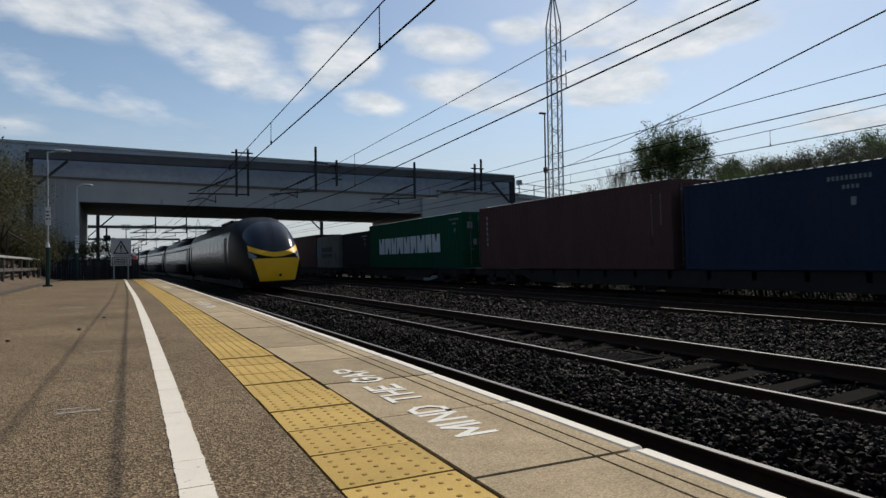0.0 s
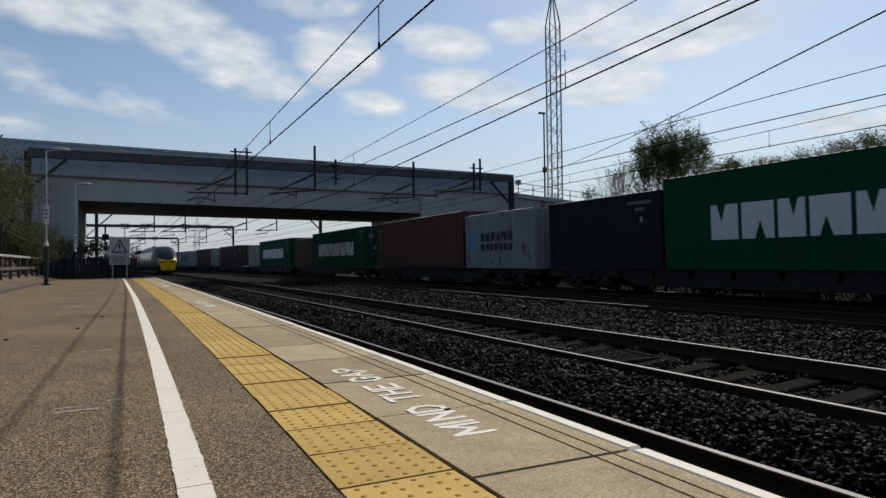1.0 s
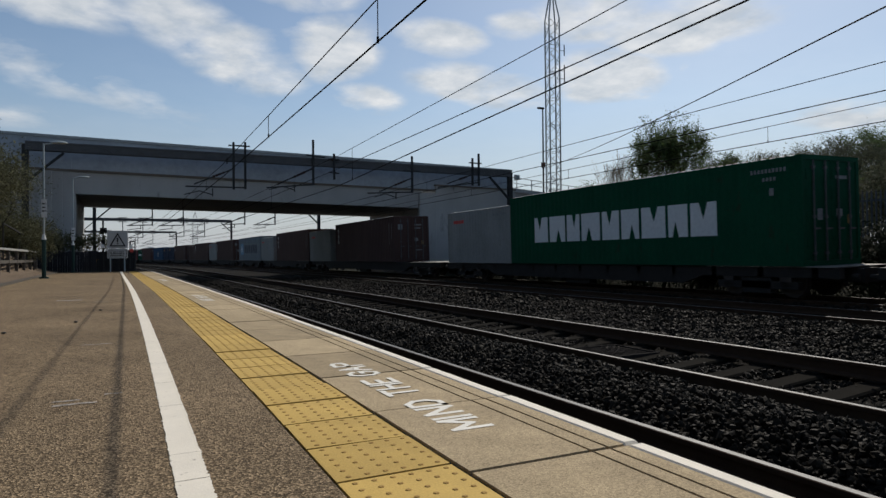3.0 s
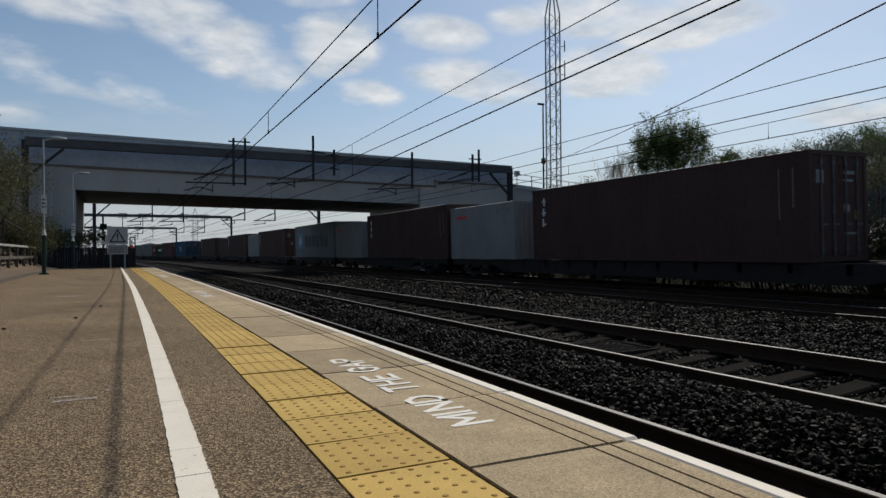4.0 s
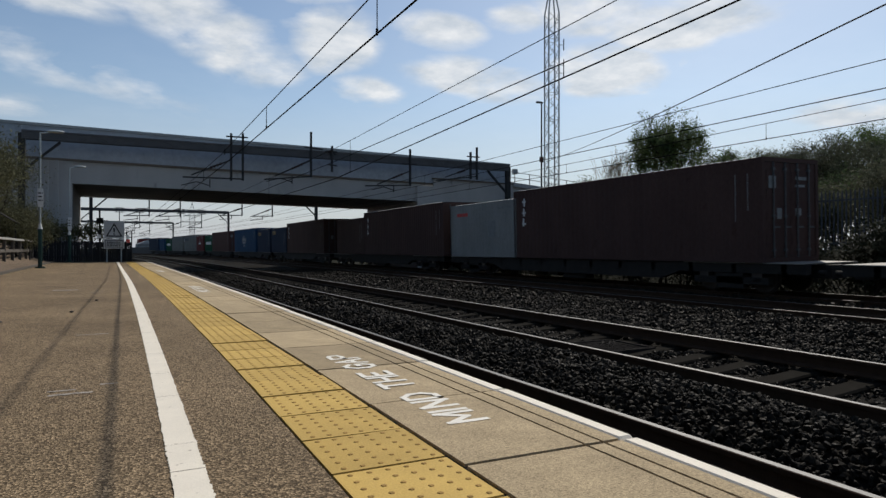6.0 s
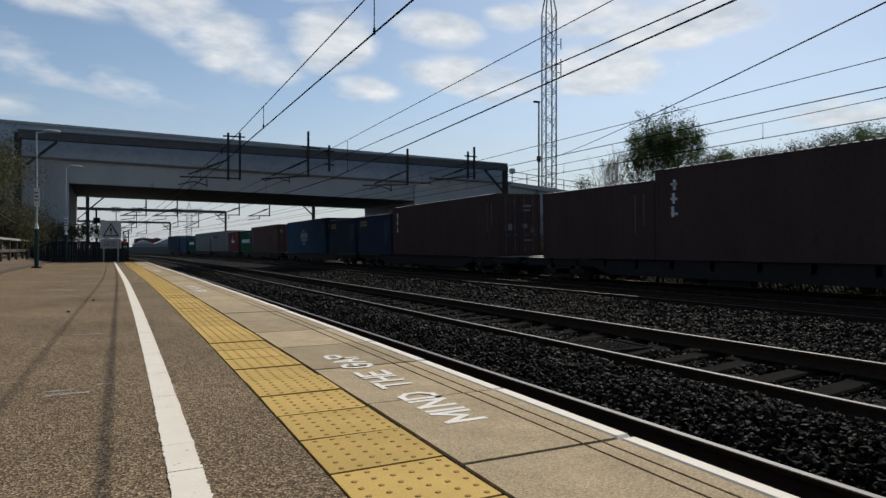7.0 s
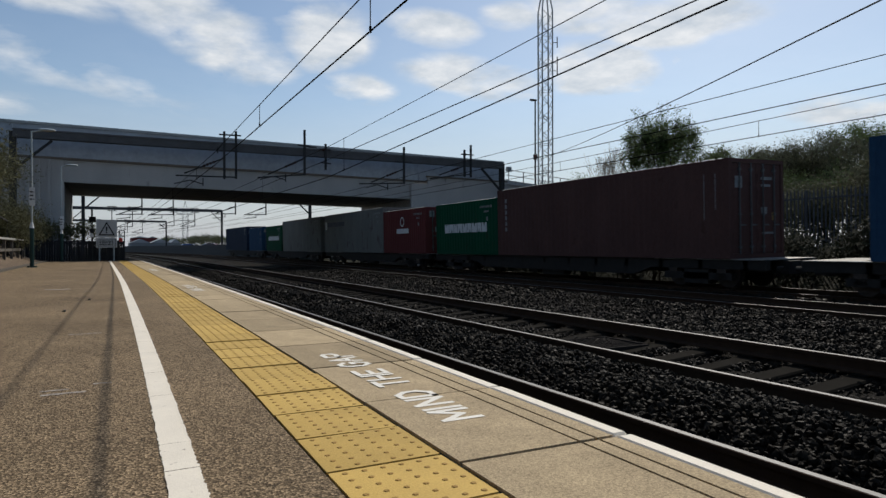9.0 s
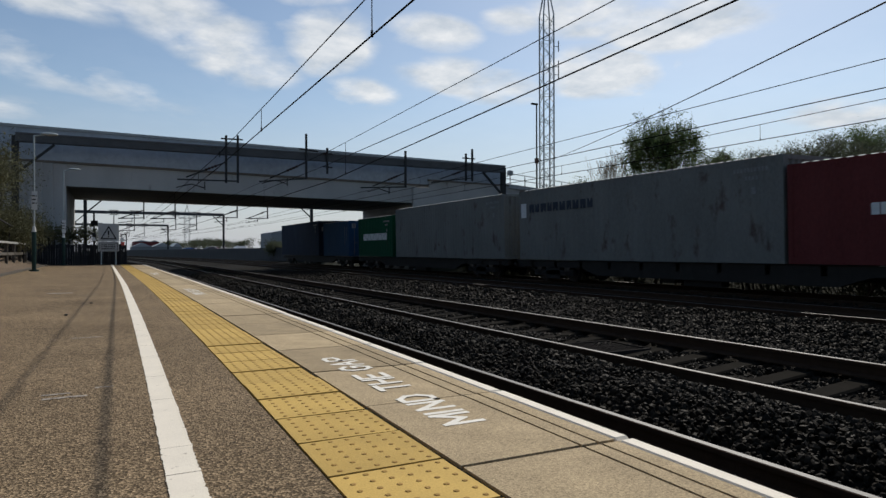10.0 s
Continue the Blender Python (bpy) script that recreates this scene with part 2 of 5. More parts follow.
# ---- building helpers ----
def box(bm, x0, x1, y0, y1, z0, z1):
    v = [bm.verts.new((x, y, z)) for x in (x0, x1) for y in (y0, y1) for z in (z0, z1)]
    for f in ((0, 1, 3, 2), (4, 6, 7, 5), (0, 4, 5, 1), (2, 3, 7, 6), (0, 2, 6, 4), (1, 5, 7, 3)):
        bm.faces.new([v[i] for i in f])
    return v


def bar(bm, a, b, r, seg=6, r2=None):
    """A round bar from a to b."""
    a, b = Vector(a), Vector(b)
    d = (b - a).normalized()
    u = d.orthogonal().normalized()
    w = d.cross(u)
    rings = []
    for p, rr in ((a, r), (b, r if r2 is None else r2)):
        rings.append([bm.verts.new(p + (u * math.cos(2 * math.pi * i / seg) + w * math.sin(2 * math.pi * i / seg)) * rr) for i in range(seg)])
    for i in range(seg):
        j = (i + 1) % seg
        bm.faces.new((rings[0][i], rings[0][j], rings[1][j], rings[1][i]))
    bm.faces.new(rings[0][::-1])
    bm.faces.new(rings[1])


def beam(bm, a, b, w, h):
    """A rectangular bar from a to b, w wide and h high across its run."""
    a, b = Vector(a), Vector(b)
    d = (b - a).normalized()
    up = Vector((0, 0, 1)) if abs(d.z) < 0.9 else Vector((0, 1, 0))
    s = d.cross(up).normalized()
    up = s.cross(d)
    rings = [[bm.verts.new(p + s * (sx * w / 2) + up * (sz * h / 2)) for sx, sz in ((-1, -1), (1, -1), (1, 1), (-1, 1))] for p in (a, b)]
    for i in range(4):
        j = (i + 1) % 4
        bm.faces.new((rings[0][i], rings[0][j], rings[1][j], rings[1][i]))
    bm.faces.new(rings[0][::-1])
    bm.faces.new(rings[1])


def loft(bm, rings, closed=True, cap=True):
    vs = [[bm.verts.new(p) for p in r] for r in rings]
    n = len(rings[0])
    for a, b in zip(vs, vs[1:]):
        for i in range(n if closed else n - 1):
            j = (i + 1) % n
            bm.faces.new((a[i], a[j], b[j], b[i]))
    if cap and closed:
        bm.faces.new(vs[0][::-1])
        bm.faces.new(vs[-1])
    return vs


def bevel(bm, w, seg=1):
    bmesh.ops.bevel(bm, geom=list(bm.edges), offset=w, segments=seg, affect="EDGES", clamp_overlap=True)


def mesh(bm, name, material, smooth=False):
    bmesh.ops.recalc_face_normals(bm, faces=bm.faces)
    me = bpy.data.meshes.new(name)
    bm.to_mesh(me)
    bm.free()
    for x in (material if isinstance(material, (list, tuple)) else [material]):
        me.materials.append(x)
    if smooth:
        me.polygons.foreach_set("use_smooth", [True] * len(me.polygons))
    return me


def part(name, bm, material, parent=None, label="", smooth=False, kind=""):
    ob = new(name, mesh(bm, name, material, smooth))
    ob.parent = parent
    return tagged(ob, label, kind=kind)


def thing(name, label, category, m=None, group="", kind=""):
    ob = new(name)
    ob.empty_display_size = 0.2
    if m is not None:
        ob.matrix_basis = m
    return tagged(ob, label, category, group, kind)


def soup(name, verts, faces, material, parent=None, label="", kind="stuff", category="", smooth=False):
    me = bpy.data.meshes.new(name)
    me.from_pydata(verts, [], faces)
    me.materials.append(material)
    if smooth:
        me.polygons.foreach_set("use_smooth", [True] * len(me.polygons))
    ob = new(name, me)
    ob.parent = parent
    return tagged(ob, label, category, kind=kind)


# ---- the line of the tracks: straight, then a left-hand curve ----
BEND, K = 45.0, 0.00046


def shift(y):
    return -K * max(0.0, y - BEND) ** 2


def on_line(x, y):
    return x + shift(y)


def heading(y):
    """Degrees by which the line has turned left at y."""
    return math.degrees(math.atan(2 * K * max(0.0, y - BEND)))


Track = namedtuple("Track", "x z cant")
TRACKS = [Track(2.85, -0.60, 0.03), Track(6.2, -0.47, 0.05), Track(13.4, -0.52, 0.02), Track(17.0, -0.50, 0.02)]
STEPS = [-12.0, 0.0, 20.0, 38.0, 45.0, 52.0, 60.0] + [60.0 + 10 * i for i in range(1, 34)]

# ---- ground ----
def ground_sheet():
    """One sheet: track bed, bank on the far side, rough ground beside the platform, out to the horizon."""
    prof = [(-900, 1.0), (-60, 1.2), (-14, 2.0), (-7.5, 1.5), (-5.0, 0.25), (-4.2, -0.05), (-3.2, -0.1), (-2.9, -0.6), (1.7, -1.0), (1.95, -0.86), (4.0, -0.77), (4.5, -0.615), (5.1, -0.605), (5.45, -0.70), (6.95, -0.66), (7.2, -0.58), (7.9, -0.60),
            (8.8, -0.78), (11.2, -0.78), (12.0, -0.68), (15.0, -0.66), (18.6, -0.66), (19.6, -0.75), (21.5, -0.70), (23.0, -0.30), (25.0, 0.45), (30.0, 0.6), (60.0, 0.5), (1500, 0.5)]
    ys = [-400, -12, 0, 10, 20, 30, 40, 50] + list(range(60, 420, 12)) + [600, 1500, 3500]
    bm = bmesh.new()
    rows = []
    for y in ys:
        sh = shift(min(y, 400))
        rows.append([bm.verts.new((x + (sh if -20 < x < 70 else 0), y, z + (0 if 0 < x < 20 else noise.noise((x * 0.3, y * 0.21, 0)) * 0.12))) for x, z in prof])
    for a, b in zip(rows, rows[1:]):
        for i in range(len(prof) - 1):
            f = bm.faces.new((a[i], a[i + 1], b[i + 1], b[i]))
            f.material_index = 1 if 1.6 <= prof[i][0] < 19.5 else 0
    g = part("ground", bm, [M_GROUND, M_BALLAST], None, "weedy lineside ground and ballast track bed in shade-darkened colours", kind="structure")
    tagged(g, category="ground")


ground_sheet()

# ---- platform: its edge bows gently ----
EDGE, END = 1.80, 41.0


def bow(y):
    y = max(y, -1.0)
    return 0.14 * (1 - math.exp(-(y - 1.7) / 7)) - 0.0045 * max(0.0, y - 16)


PY = [-10.0, -1.0, 0.0, 1.0, 2.0, 3.0, 4.0, 5.0, 6.5, 8.0, 10.0, 12.5, 15.0, 18.0, 22.0, 26.0, 30.0, 34.0, 38.0, END]


def strip(x0, x1, z0, z1, ys=PY, follow=(1, 1)):
    """A long bar along the platform, its sides following the bow where follow is 1."""
    bm = bmesh.new()
    loft(bm, [[(x0 + bow(y) * follow[0], y, z0), (x1 + bow(y) * follow[1], y, z0), (x1 + bow(y) * follow[1], y, z1), (x0 + bow(y) * follow[0], y, z1)] for y in ys])
    return bm


plat = thing("platform", "low brown asphalt station platform with pale stone coping", "platform", kind="structure")
part("wall", strip(-2.8, EDGE - 0.12, -1.2, -0.13, follow=(0, 1)), M_BRICK, plat)
part("surface", strip(-2.8, 0.626, -0.13, 0.0, follow=(0, 1)), M_ASPHALT, plat, "pinkish-brown worn asphalt")
part("kerb", strip(-2.98, -2.8, -0.3, 0.06, follow=(0, 0)), M_KERB, plat, "dirty dark stone kerb")
part("bedding", strip(0.626, EDGE - 0.12, -0.13, -0.012), M_JOINT, plat)


def line_paint():
    """The white line, laid in lengths with small cracks between."""
    rnd = random.Random(3)
    y = -3.0
    while y < END - 0.3:
        y2 = min(y + rnd.uniform(0.25, 0.9), END - 0.2)
        n = max(4, int((y2 - y) / (0.012 if y < 6 else 0.06)))
        bm = bmesh.new()
        edge_ = lambda side, q: 0.0045 * noise.noise((side * 7.0, q * 9.0, 0)) + 0.0055 * noise.noise((side * 3.0, q * 55.0, 4)) + rnd.uniform(-.0022, .0022)
        L = [bm.verts.new((0.158 + bow(q) + edge_(1, q), q, 0.004)) for q in (y + (y2 - y) * i / n for i in range(n + 1))]
        R = [bm.verts.new((0.267 + bow(q) + edge_(2, q), q, 0.004)) for q in (y + (y2 - y) * i / n for i in range(n + 1))]
        for i in range(n):
            bm.faces.new((L[i], R[i], R[i + 1], L[i + 1]))
        part("painted_line", bm, M_WHITE, plat, "worn white painted line")
        y = y2 + rnd.uniform(0.002, 0.006)


line_paint()

# ---- tracks ----
def rail(x, dz, tr, track):
    """Flat-bottom rail: foot, web and head swept along the line; head polished on top."""
    prof = [(-.07, -.16), (.07, -.16), (.07, -.145), (.012, -.12), (.010, -.045), (.035, -.035), (.036, -.006), (.028, 0), (-.028, 0), (-.036, -.006), (-.035, -.035), (-.010, -.045), (-.012, -.12), (-.07, -.145)]
    bm = bmesh.new()
    rings = [[(on_line(x, y) + px, y, tr.z + dz + pz) for px, pz in prof] for y in STEPS]
    vs = loft(bm, rings)
    bm.faces.ensure_lookup_table()
    for k, f in enumerate(bm.faces):
        if k < (len(STEPS) - 1) * 14 and k % 14 in (7,):
            f.material_index = 1
    part("rail", bm, [M_RAILSIDE, M_RAILTOP], track)


def sleeper_mesh():
    bm = bmesh.new()
    box(bm, -1.25, 1.25, -0.13, 0.13, -0.14, 0.0)
    bevel(bm, 0.02)
    for s in (-1, 1):
        box(bm, s * 0.752 - 0.12, s * 0.752 + 0.12, -0.07, 0.07, 0.0, 0.022)
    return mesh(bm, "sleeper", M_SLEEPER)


SLEEPER = sleeper_mesh()
for i, tr in enumerate(TRACKS):
    track = thing("railway_track", "railway track, polished rails on concrete sleepers in dark ballast", "railway track", group="running lines", kind="structure")
    rail(tr.x - 0.752, -tr.cant, tr, track)
    rail(tr.x + 0.752, tr.cant, tr, track)
    tilt = math.atan2(tr.cant, 0.752)
    vs, fs = [], []
    base = [v.co.copy() for v in SLEEPER.vertices]
    pol = [tuple(p.vertices) for p in SLEEPER.polygons]
    for k in range(0, 330):
        y = -2.0 + 0.65 * k
        m = pose(on_line(tr.x, y), y, tr.z - 0.175, 0, -math.degrees(tilt), heading(y))
        if i in (1, 2) and 2 < y < 46:
            ob = new("sleeper", SLEEPER)
            ob.parent = track
            ob.matrix_basis = m
        else:
            o = len(vs)
            vs += [m @ c for c in base]
            fs += [tuple(o + q for q in p) for p in pol]
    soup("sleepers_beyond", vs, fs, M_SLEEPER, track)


# ---- bridge ----
bridge = thing("road_bridge", "concrete road bridge with blue-grey panelled parapet over the tracks", "bridge", kind="structure")
BY0, BY1 = 45.4, 57.0


def sloped(bm, x0, x1, y0, y1, zb0, zb1, zt0, zt1):
    v = [bm.verts.new(p) for p in ((x0, y0, zb0), (x1, y0, zb1), (x1, y1, zb1), (x0, y1, zb0), (x0, y0, zt0), (x1, y0, zt1), (x1, y1, zt1), (x0, y1, zt0))]
    for f in ((0, 3, 2, 1), (4, 5, 6, 7), (0, 1, 5, 4), (2, 3, 7, 6), (1, 2, 6, 5), (3, 0, 4, 7)):
        bm.faces.new([v[i] for i in f])


def zdeck(x):
    return -0.012 * (x + 2)


def girder(y0, y1, zb, zt, x0, x1, name, m, lab=""):
    bm = bmesh.new()
    sloped(bm, x0, x1, y0, y1, zb + zdeck(x0), zb + zdeck(x1), zt + zdeck(x0), zt + zdeck(x1))
    return part(name, bm, m, bridge, lab)


girder(BY0, BY0 + 0.6, 4.75, 6.15, -2.2, 21.3, "edge_girder", M_CONCRETE)
girder(BY1 - 0.6, BY1, 4.75, 6.15, -2.2, 21.3, "edge_girder", M_CONCRETE)
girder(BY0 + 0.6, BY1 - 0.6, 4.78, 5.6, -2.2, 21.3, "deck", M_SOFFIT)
# abutments
bm = bmesh.new(); box(bm, -24, -2.2, BY0 - 0.05, BY1, -1.2, 6.15)
for i in range(9):
    box(bm, -2.9 - i * 0.55 - 0.14, -2.9 - i * 0.55, BY0 - 0.17, BY0 - 0.05, -0.5, 6.1)
part("abutment", bm, M_CONCRETE, bridge, "grey ribbed concrete abutment")
bm = bmesh.new(); box(bm, 21.3, 29.5, BY0 + 0.6, BY1, -1.0, 5.85)
part("abutment", bm, M_CONCRETE, bridge)
bm = bmesh.new(); box(bm, 20.97, 22.4, BY0 - 0.34, BY0 - 0.004, -1.0, 5.66); bevel(bm, 0.03)
part("pilaster", bm, M_CONCRETE, bridge, "pale square concrete pilaster")
bm = bmesh.new(); sloped(bm, 22.4, 29.75, BY0 - 0.3, BY0 - 0.12, -1.0, -1.0, 6.22, 6.12)
part("wing_wall", bm, M_CONCRETE, bridge, "weathered concrete wing wall")
bm = bmesh.new(); sloped(bm, 22.3, 29.8, BY0 - 0.36, BY0 - 0.11, 6.22, 6.12, 6.34, 6.24)
part("wing_coping", bm, M_STRING, bridge)
# parapets: panels between posts
for y, s in ((BY0, 1), (BY1, -1)):
    k = -24.0
    while k < 29.4:
        k2 = min(k + 2.4, 29.6)
        bm = bmesh.new()
        sloped(bm, k + 0.004, k2 - 0.004, y - 0.03 * s - 0.03, y - 0.03 * s + 0.03, 6.15 + zdeck(k), 6.15 + zdeck(k2), 8.1 + zdeck(k), 8.1 + zdeck(k2))
        part("parapet_panel", bm, M_PARAPET, bridge)
        k = k2
    # added sheet, hidden behind the panels, keeps light out of their joints
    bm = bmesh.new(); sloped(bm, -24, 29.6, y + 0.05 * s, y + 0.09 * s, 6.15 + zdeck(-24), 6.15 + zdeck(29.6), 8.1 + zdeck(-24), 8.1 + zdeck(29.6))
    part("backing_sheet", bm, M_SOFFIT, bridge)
    bm = bmesh.new(); sloped(bm, -24, 29.6, y - 0.14, y + 0.14, 8.1 + zdeck(-24), 8.1 + zdeck(29.6), 8.27 + zdeck(-24), 8.27 + zdeck(29.6))
    part("coping_rail", bm, M_GALV, bridge, "pale metal capping rail")
    bm = bmesh.new(); sloped(bm, -24, 29.6, y - 0.1, y + 0.1, 6.1 + zdeck(-24), 6.1 + zdeck(29.6), 6.24 + zdeck(-24), 6.24 + zdeck(29.6))
    part("string_course", bm, M_STRING, bridge)

# ---- overhead line portals ----
def portal(y, xl, xr, zb, bracket_xs, label, deep=0.42, zl=-0.6):
    p = thing("overhead_line_portal", label, "gantry", group="overhead line portals")
    for x, side in ((xl, 1), (xr, -1)):
        bm = bmesh.new()
        beam(bm, (x, y, zl), (x, y, zb + 0.3), 0.34, 0.34)
        part("post", bm, M_DARKSTEEL, p)
        bm = bmesh.new()
        beam(bm, (x, y, zb - 1.9), (x + side * 1.9, y, zb - 0.1), 0.14, 0.14)
        part("knee_brace", bm, M_DARKSTEEL, p)
    bm = bmesh.new()
    for dz in (0.0, deep):
        for dy in (-0.2, 0.2):
            beam(bm, (xl, y + dy, zb + dz), (xr, y + dy, zb + dz), 0.09, 0.09)
    n = int((xr - xl) / 0.9)
    for i in range(n):
        a, b = xl + (xr - xl) * i / n, xl + (xr - xl) * (i + 1) / n
        for dy in (-0.2, 0.2):
            beam(bm, (a, y + dy, zb if i % 2 else zb + deep), (b, y + dy, zb + deep if i % 2 else zb), 0.06, 0.06)
    box(bm, xl, xr, y - 0.19, y + 0.19, zb + 0.06, zb + deep - 0.06)
    part("boom", bm, M_BOOM, p, "dark steel boom across all tracks")
    for x, zw in bracket_xs:
        x += 1.0
        yb = y - 0.25
        for name, a, b, w in (
                ("head_post", (-0.42, zb - 0.25), (-0.42, zb + 0.62), 0.10), ("head_post", (0.42, zb - 0.25), (0.42, zb + 0.62), 0.10),
                ("head_bar", (-0.75, zb + 0.56), (0.75, zb + 0.56), 0.10), ("head_bar", (-0.75, zb - 0.22), (0.75, zb - 0.22), 0.10),
                ("drop_post", (0, zb), (0, zw + 0.75), 0.13), ("bracket_arm", (0, zw + 0.85), (-2.6, zw + 0.75), 0.10),
                ("bracket_arm", (0, zw + 1.75), (-2.3, zw + 0.8), 0.10), ("registration_arm", (-1.2, zw + 0.8), (-1.2, zw + 0.35), 0.07),
                ("registration_arm", (-1.2, zw + 0.45), (-2.6, zw + 0.25), 0.07)):
            bm = bmesh.new(); beam(bm, (x + a[0], yb, a[1]), (x + b[0], yb, b[1]), w, w)
            part(name, bm, M_DARKSTEEL, p)
        bm = bmesh.new()
        for q in range(5):
            bar(bm, (x - 0.42 - q * 0.09, y - 0.25, zw + 1.58 - q * 0.037), (x - 0.47 - q * 0.09, y - 0.25, zw + 1.56 - q * 0.037), 0.10, 8)
        part("insulator", bm, M_INSUL, p)
    return p


CONTACT = [3.68, 3.7, 3.95, 3.95]
WX = [3.24, 6.5, 13.4, 17.0]
near_portal = portal(43.5, -4.6, 28.2, 7.05, [], "dark steel overhead line portal in front of the road bridge")
# its drop brackets: posts (place, bottom, top), and arms (from, to)
for posts, arms in (
        (((6.81, 5.15, 8.22), (7.54, 5.2, 8.28)), ((7.54, 5.3, 3.9, 5.25), (6.81, 6.5, 4.4, 5.4), (6.5, 8.0, 7.85, 8.02), (6.35, 6.95, 7.65, 7.0), (6.4, 7.2, 6.4, 6.8))),
        (((12.06, 5.65, 8.75),), ((12.06, 5.7, 8.9, 5.35), (12.06, 6.8, 9.6, 5.6), (11.6, 7.7, 12.9, 7.6))),
        (((13.54, 6.1, 7.9),), ((13.2, 6.6, 13.9, 6.55), (13.1, 7.5, 13.9, 7.5))),
        (((19.48, 5.4, 8.1),), ((19.48, 5.45, 16.0, 5.25), (19.48, 6.5, 16.9, 5.4), (18.8, 7.0, 20.1, 7.0))),
        (((24.6, 6.15, 8.25), (25.16, 6.15, 8.65)), ((25.16, 6.4, 21.6, 5.9), (24.6, 7.0, 22.4, 6.2), (24.3, 7.9, 25.4, 7.9)))):
    for x, z0, z1 in posts:
        bm = bmesh.new(); beam(bm, (x, 43.2, z0), (x, 43.2, z1), 0.13, 0.13)
        part("drop_post", bm, M_DARKSTEEL, near_portal)
    for x0, z0, x1, z1 in arms:
        bm = bmesh.new(); beam(bm, (x0, 43.2, z0), (x1, 43.2, z1), 0.085, 0.085)
        part("bracket_arm", bm, M_DARKSTEEL, near_portal)
    px, pz = posts[0][0], posts[0][1]
    if pz < 6.0:
        # bent registration arm under the lower tube
        bm = bmesh.new()
        for a, b in (((-1.3, 0.02), (-1.3, -0.5)), ((-3.0, -0.42), (-2.1, -0.16)), ((-2.1, -0.16), (-1.3, -0.38))):
            beam(bm, (px + a[0], 43.2, pz + a[1]), (px + b[0], 43.2, pz + b[1]), 0.06, 0.06)
        part("registration_arm", bm, M_DARKSTEEL, near_portal)
    x0, z0, x1, z1 = arms[1]
    for f in (0.25, 0.33, 0.41, 0.49):
        bm = bmesh.new()
        bar(bm, (x0 + (x1 - x0) * f, 43.2, z0 + (z1 - z0) * f), (x0 + (x1 - x0) * (f + 0.04), 43.2, z0 + (z1 - z0) * (f + 0.04)), 0.085, 8)
        part("insulator", bm, M_INSUL, near_portal)
portal(80.0, -2.1, 23.0, 6.8, [(WX[i] + shift(80), CONTACT[i]) for i in range(4)], "dark steel overhead line portal beyond the bridge")
portal(128.0, -5.2, 19.7, 7.5, [(WX[i] + shift(128), CONTACT[i]) for i in range(4)], "distant steel overhead line portal over curving tracks")
portal(187.0, -14.0, 14.5, 7.5, [(WX[i] + shift(187), CONTACT[i]) for i in range(4)], "far steel overhead line portal over curving tracks")

# ---- overhead wires ----
# place across, height at y = 8 and y = 20 of the contact, spare and catenary wires, and where droppers hang
def wire(pts, r, parent, name):
    bm = bmesh.new()
    loft(bm, [[(x + r * math.cos(a), y, z + r * math.sin(a)) for a in (0.5, 1.76, 3.0, 4.27, 5.53)] for x, y, z in pts])
    return part(name, bm, M_WIRE, parent)


RUN = [-12, -4, 2, 5, 8, 12, 16, 20, 26, 34, 43] + [60 + 12 * i for i in range(15)]
for x, lines, hang in (
        (2.85, ((0.012, 3.345, 3.16, 3.0), (0.009, 3.86, 3.53, 3.4)), (7.3, 13.6, 24.0, 33.0)),
        (6.4, ((0.013, 3.49, 3.02, 2.9), (0.010, 3.72, 3.58, 3.4), (0.008, 4.28, 4.0, 3.9)), (18.6, 30.0)),
        (13.4, ((0.012, 3.89, 3.87, 3.85), (0.010, 4.45, 4.36, 3.95)), (17.5, 28.0)),
        (17.0, ((0.013, 3.98, 3.96, 3.95), (0.010, 4.48, 4.33, 4.1)), (12.4, 21.7, 30.0))):
    w = thing("overhead_wire", "thin dark contact and catenary wires with droppers", "overhead wire", group="overhead wires")

    def height(l, y):
        z = l[1] + (l[2] - l[1]) * (y - 8) / 12
        return z if y <= 20 else l[3] + (l[2] - l[3]) * max(0.0, 1 - (y - 20) / 60)

    for k, l in enumerate(lines):
        wire([(on_line(x, y), y, height(l, y)) for y in RUN], l[0], w, "contact_wire" if k == 0 else "catenary_wire")
    for y in hang:
        bm = bmesh.new()
        bar(bm, (x, y, height(lines[0], y)), (x, y, height(lines[-1], y)), 0.007, 5)
        bar(bm, (x, y, height(lines[0], y) - 0.02), (x, y, height(lines[0], y) + 0.06), 0.016, 6)
        part("dropper", bm, M_WIRE, w)
feeder = thing("feeder_cable", "dark feeder cable slung from a pole by the bridge", "cable")
ends = Vector((40.1, 55.5, 9.8)), Vector((12.0, 6.47, 5.02))
wire([ends[0].lerp(ends[1], k / 8) - Vector((0, 0, 0.25 * (1 - (k / 4 - 1) ** 2))) for k in range(13)], 0.017, feeder, "cable")
# ---- freight train ----
V_FREIGHT = 27.42
DECK, CH, CH_LOW = 0.38, 2.896, 2.591


def paint_mat(name, rgb, rust=0.62):
    return mat(name, rgb, 0.62, var=0.2, scale=0.9, fine=18, bump=0.05, spots=((rgb[0] * 0.35 + 0.03, rgb[1] * 0.3 + 0.015, rgb[2] * 0.3 + 0.01), 1.7, rust), stretch=(1, 1, 0.5), spec=0.04)


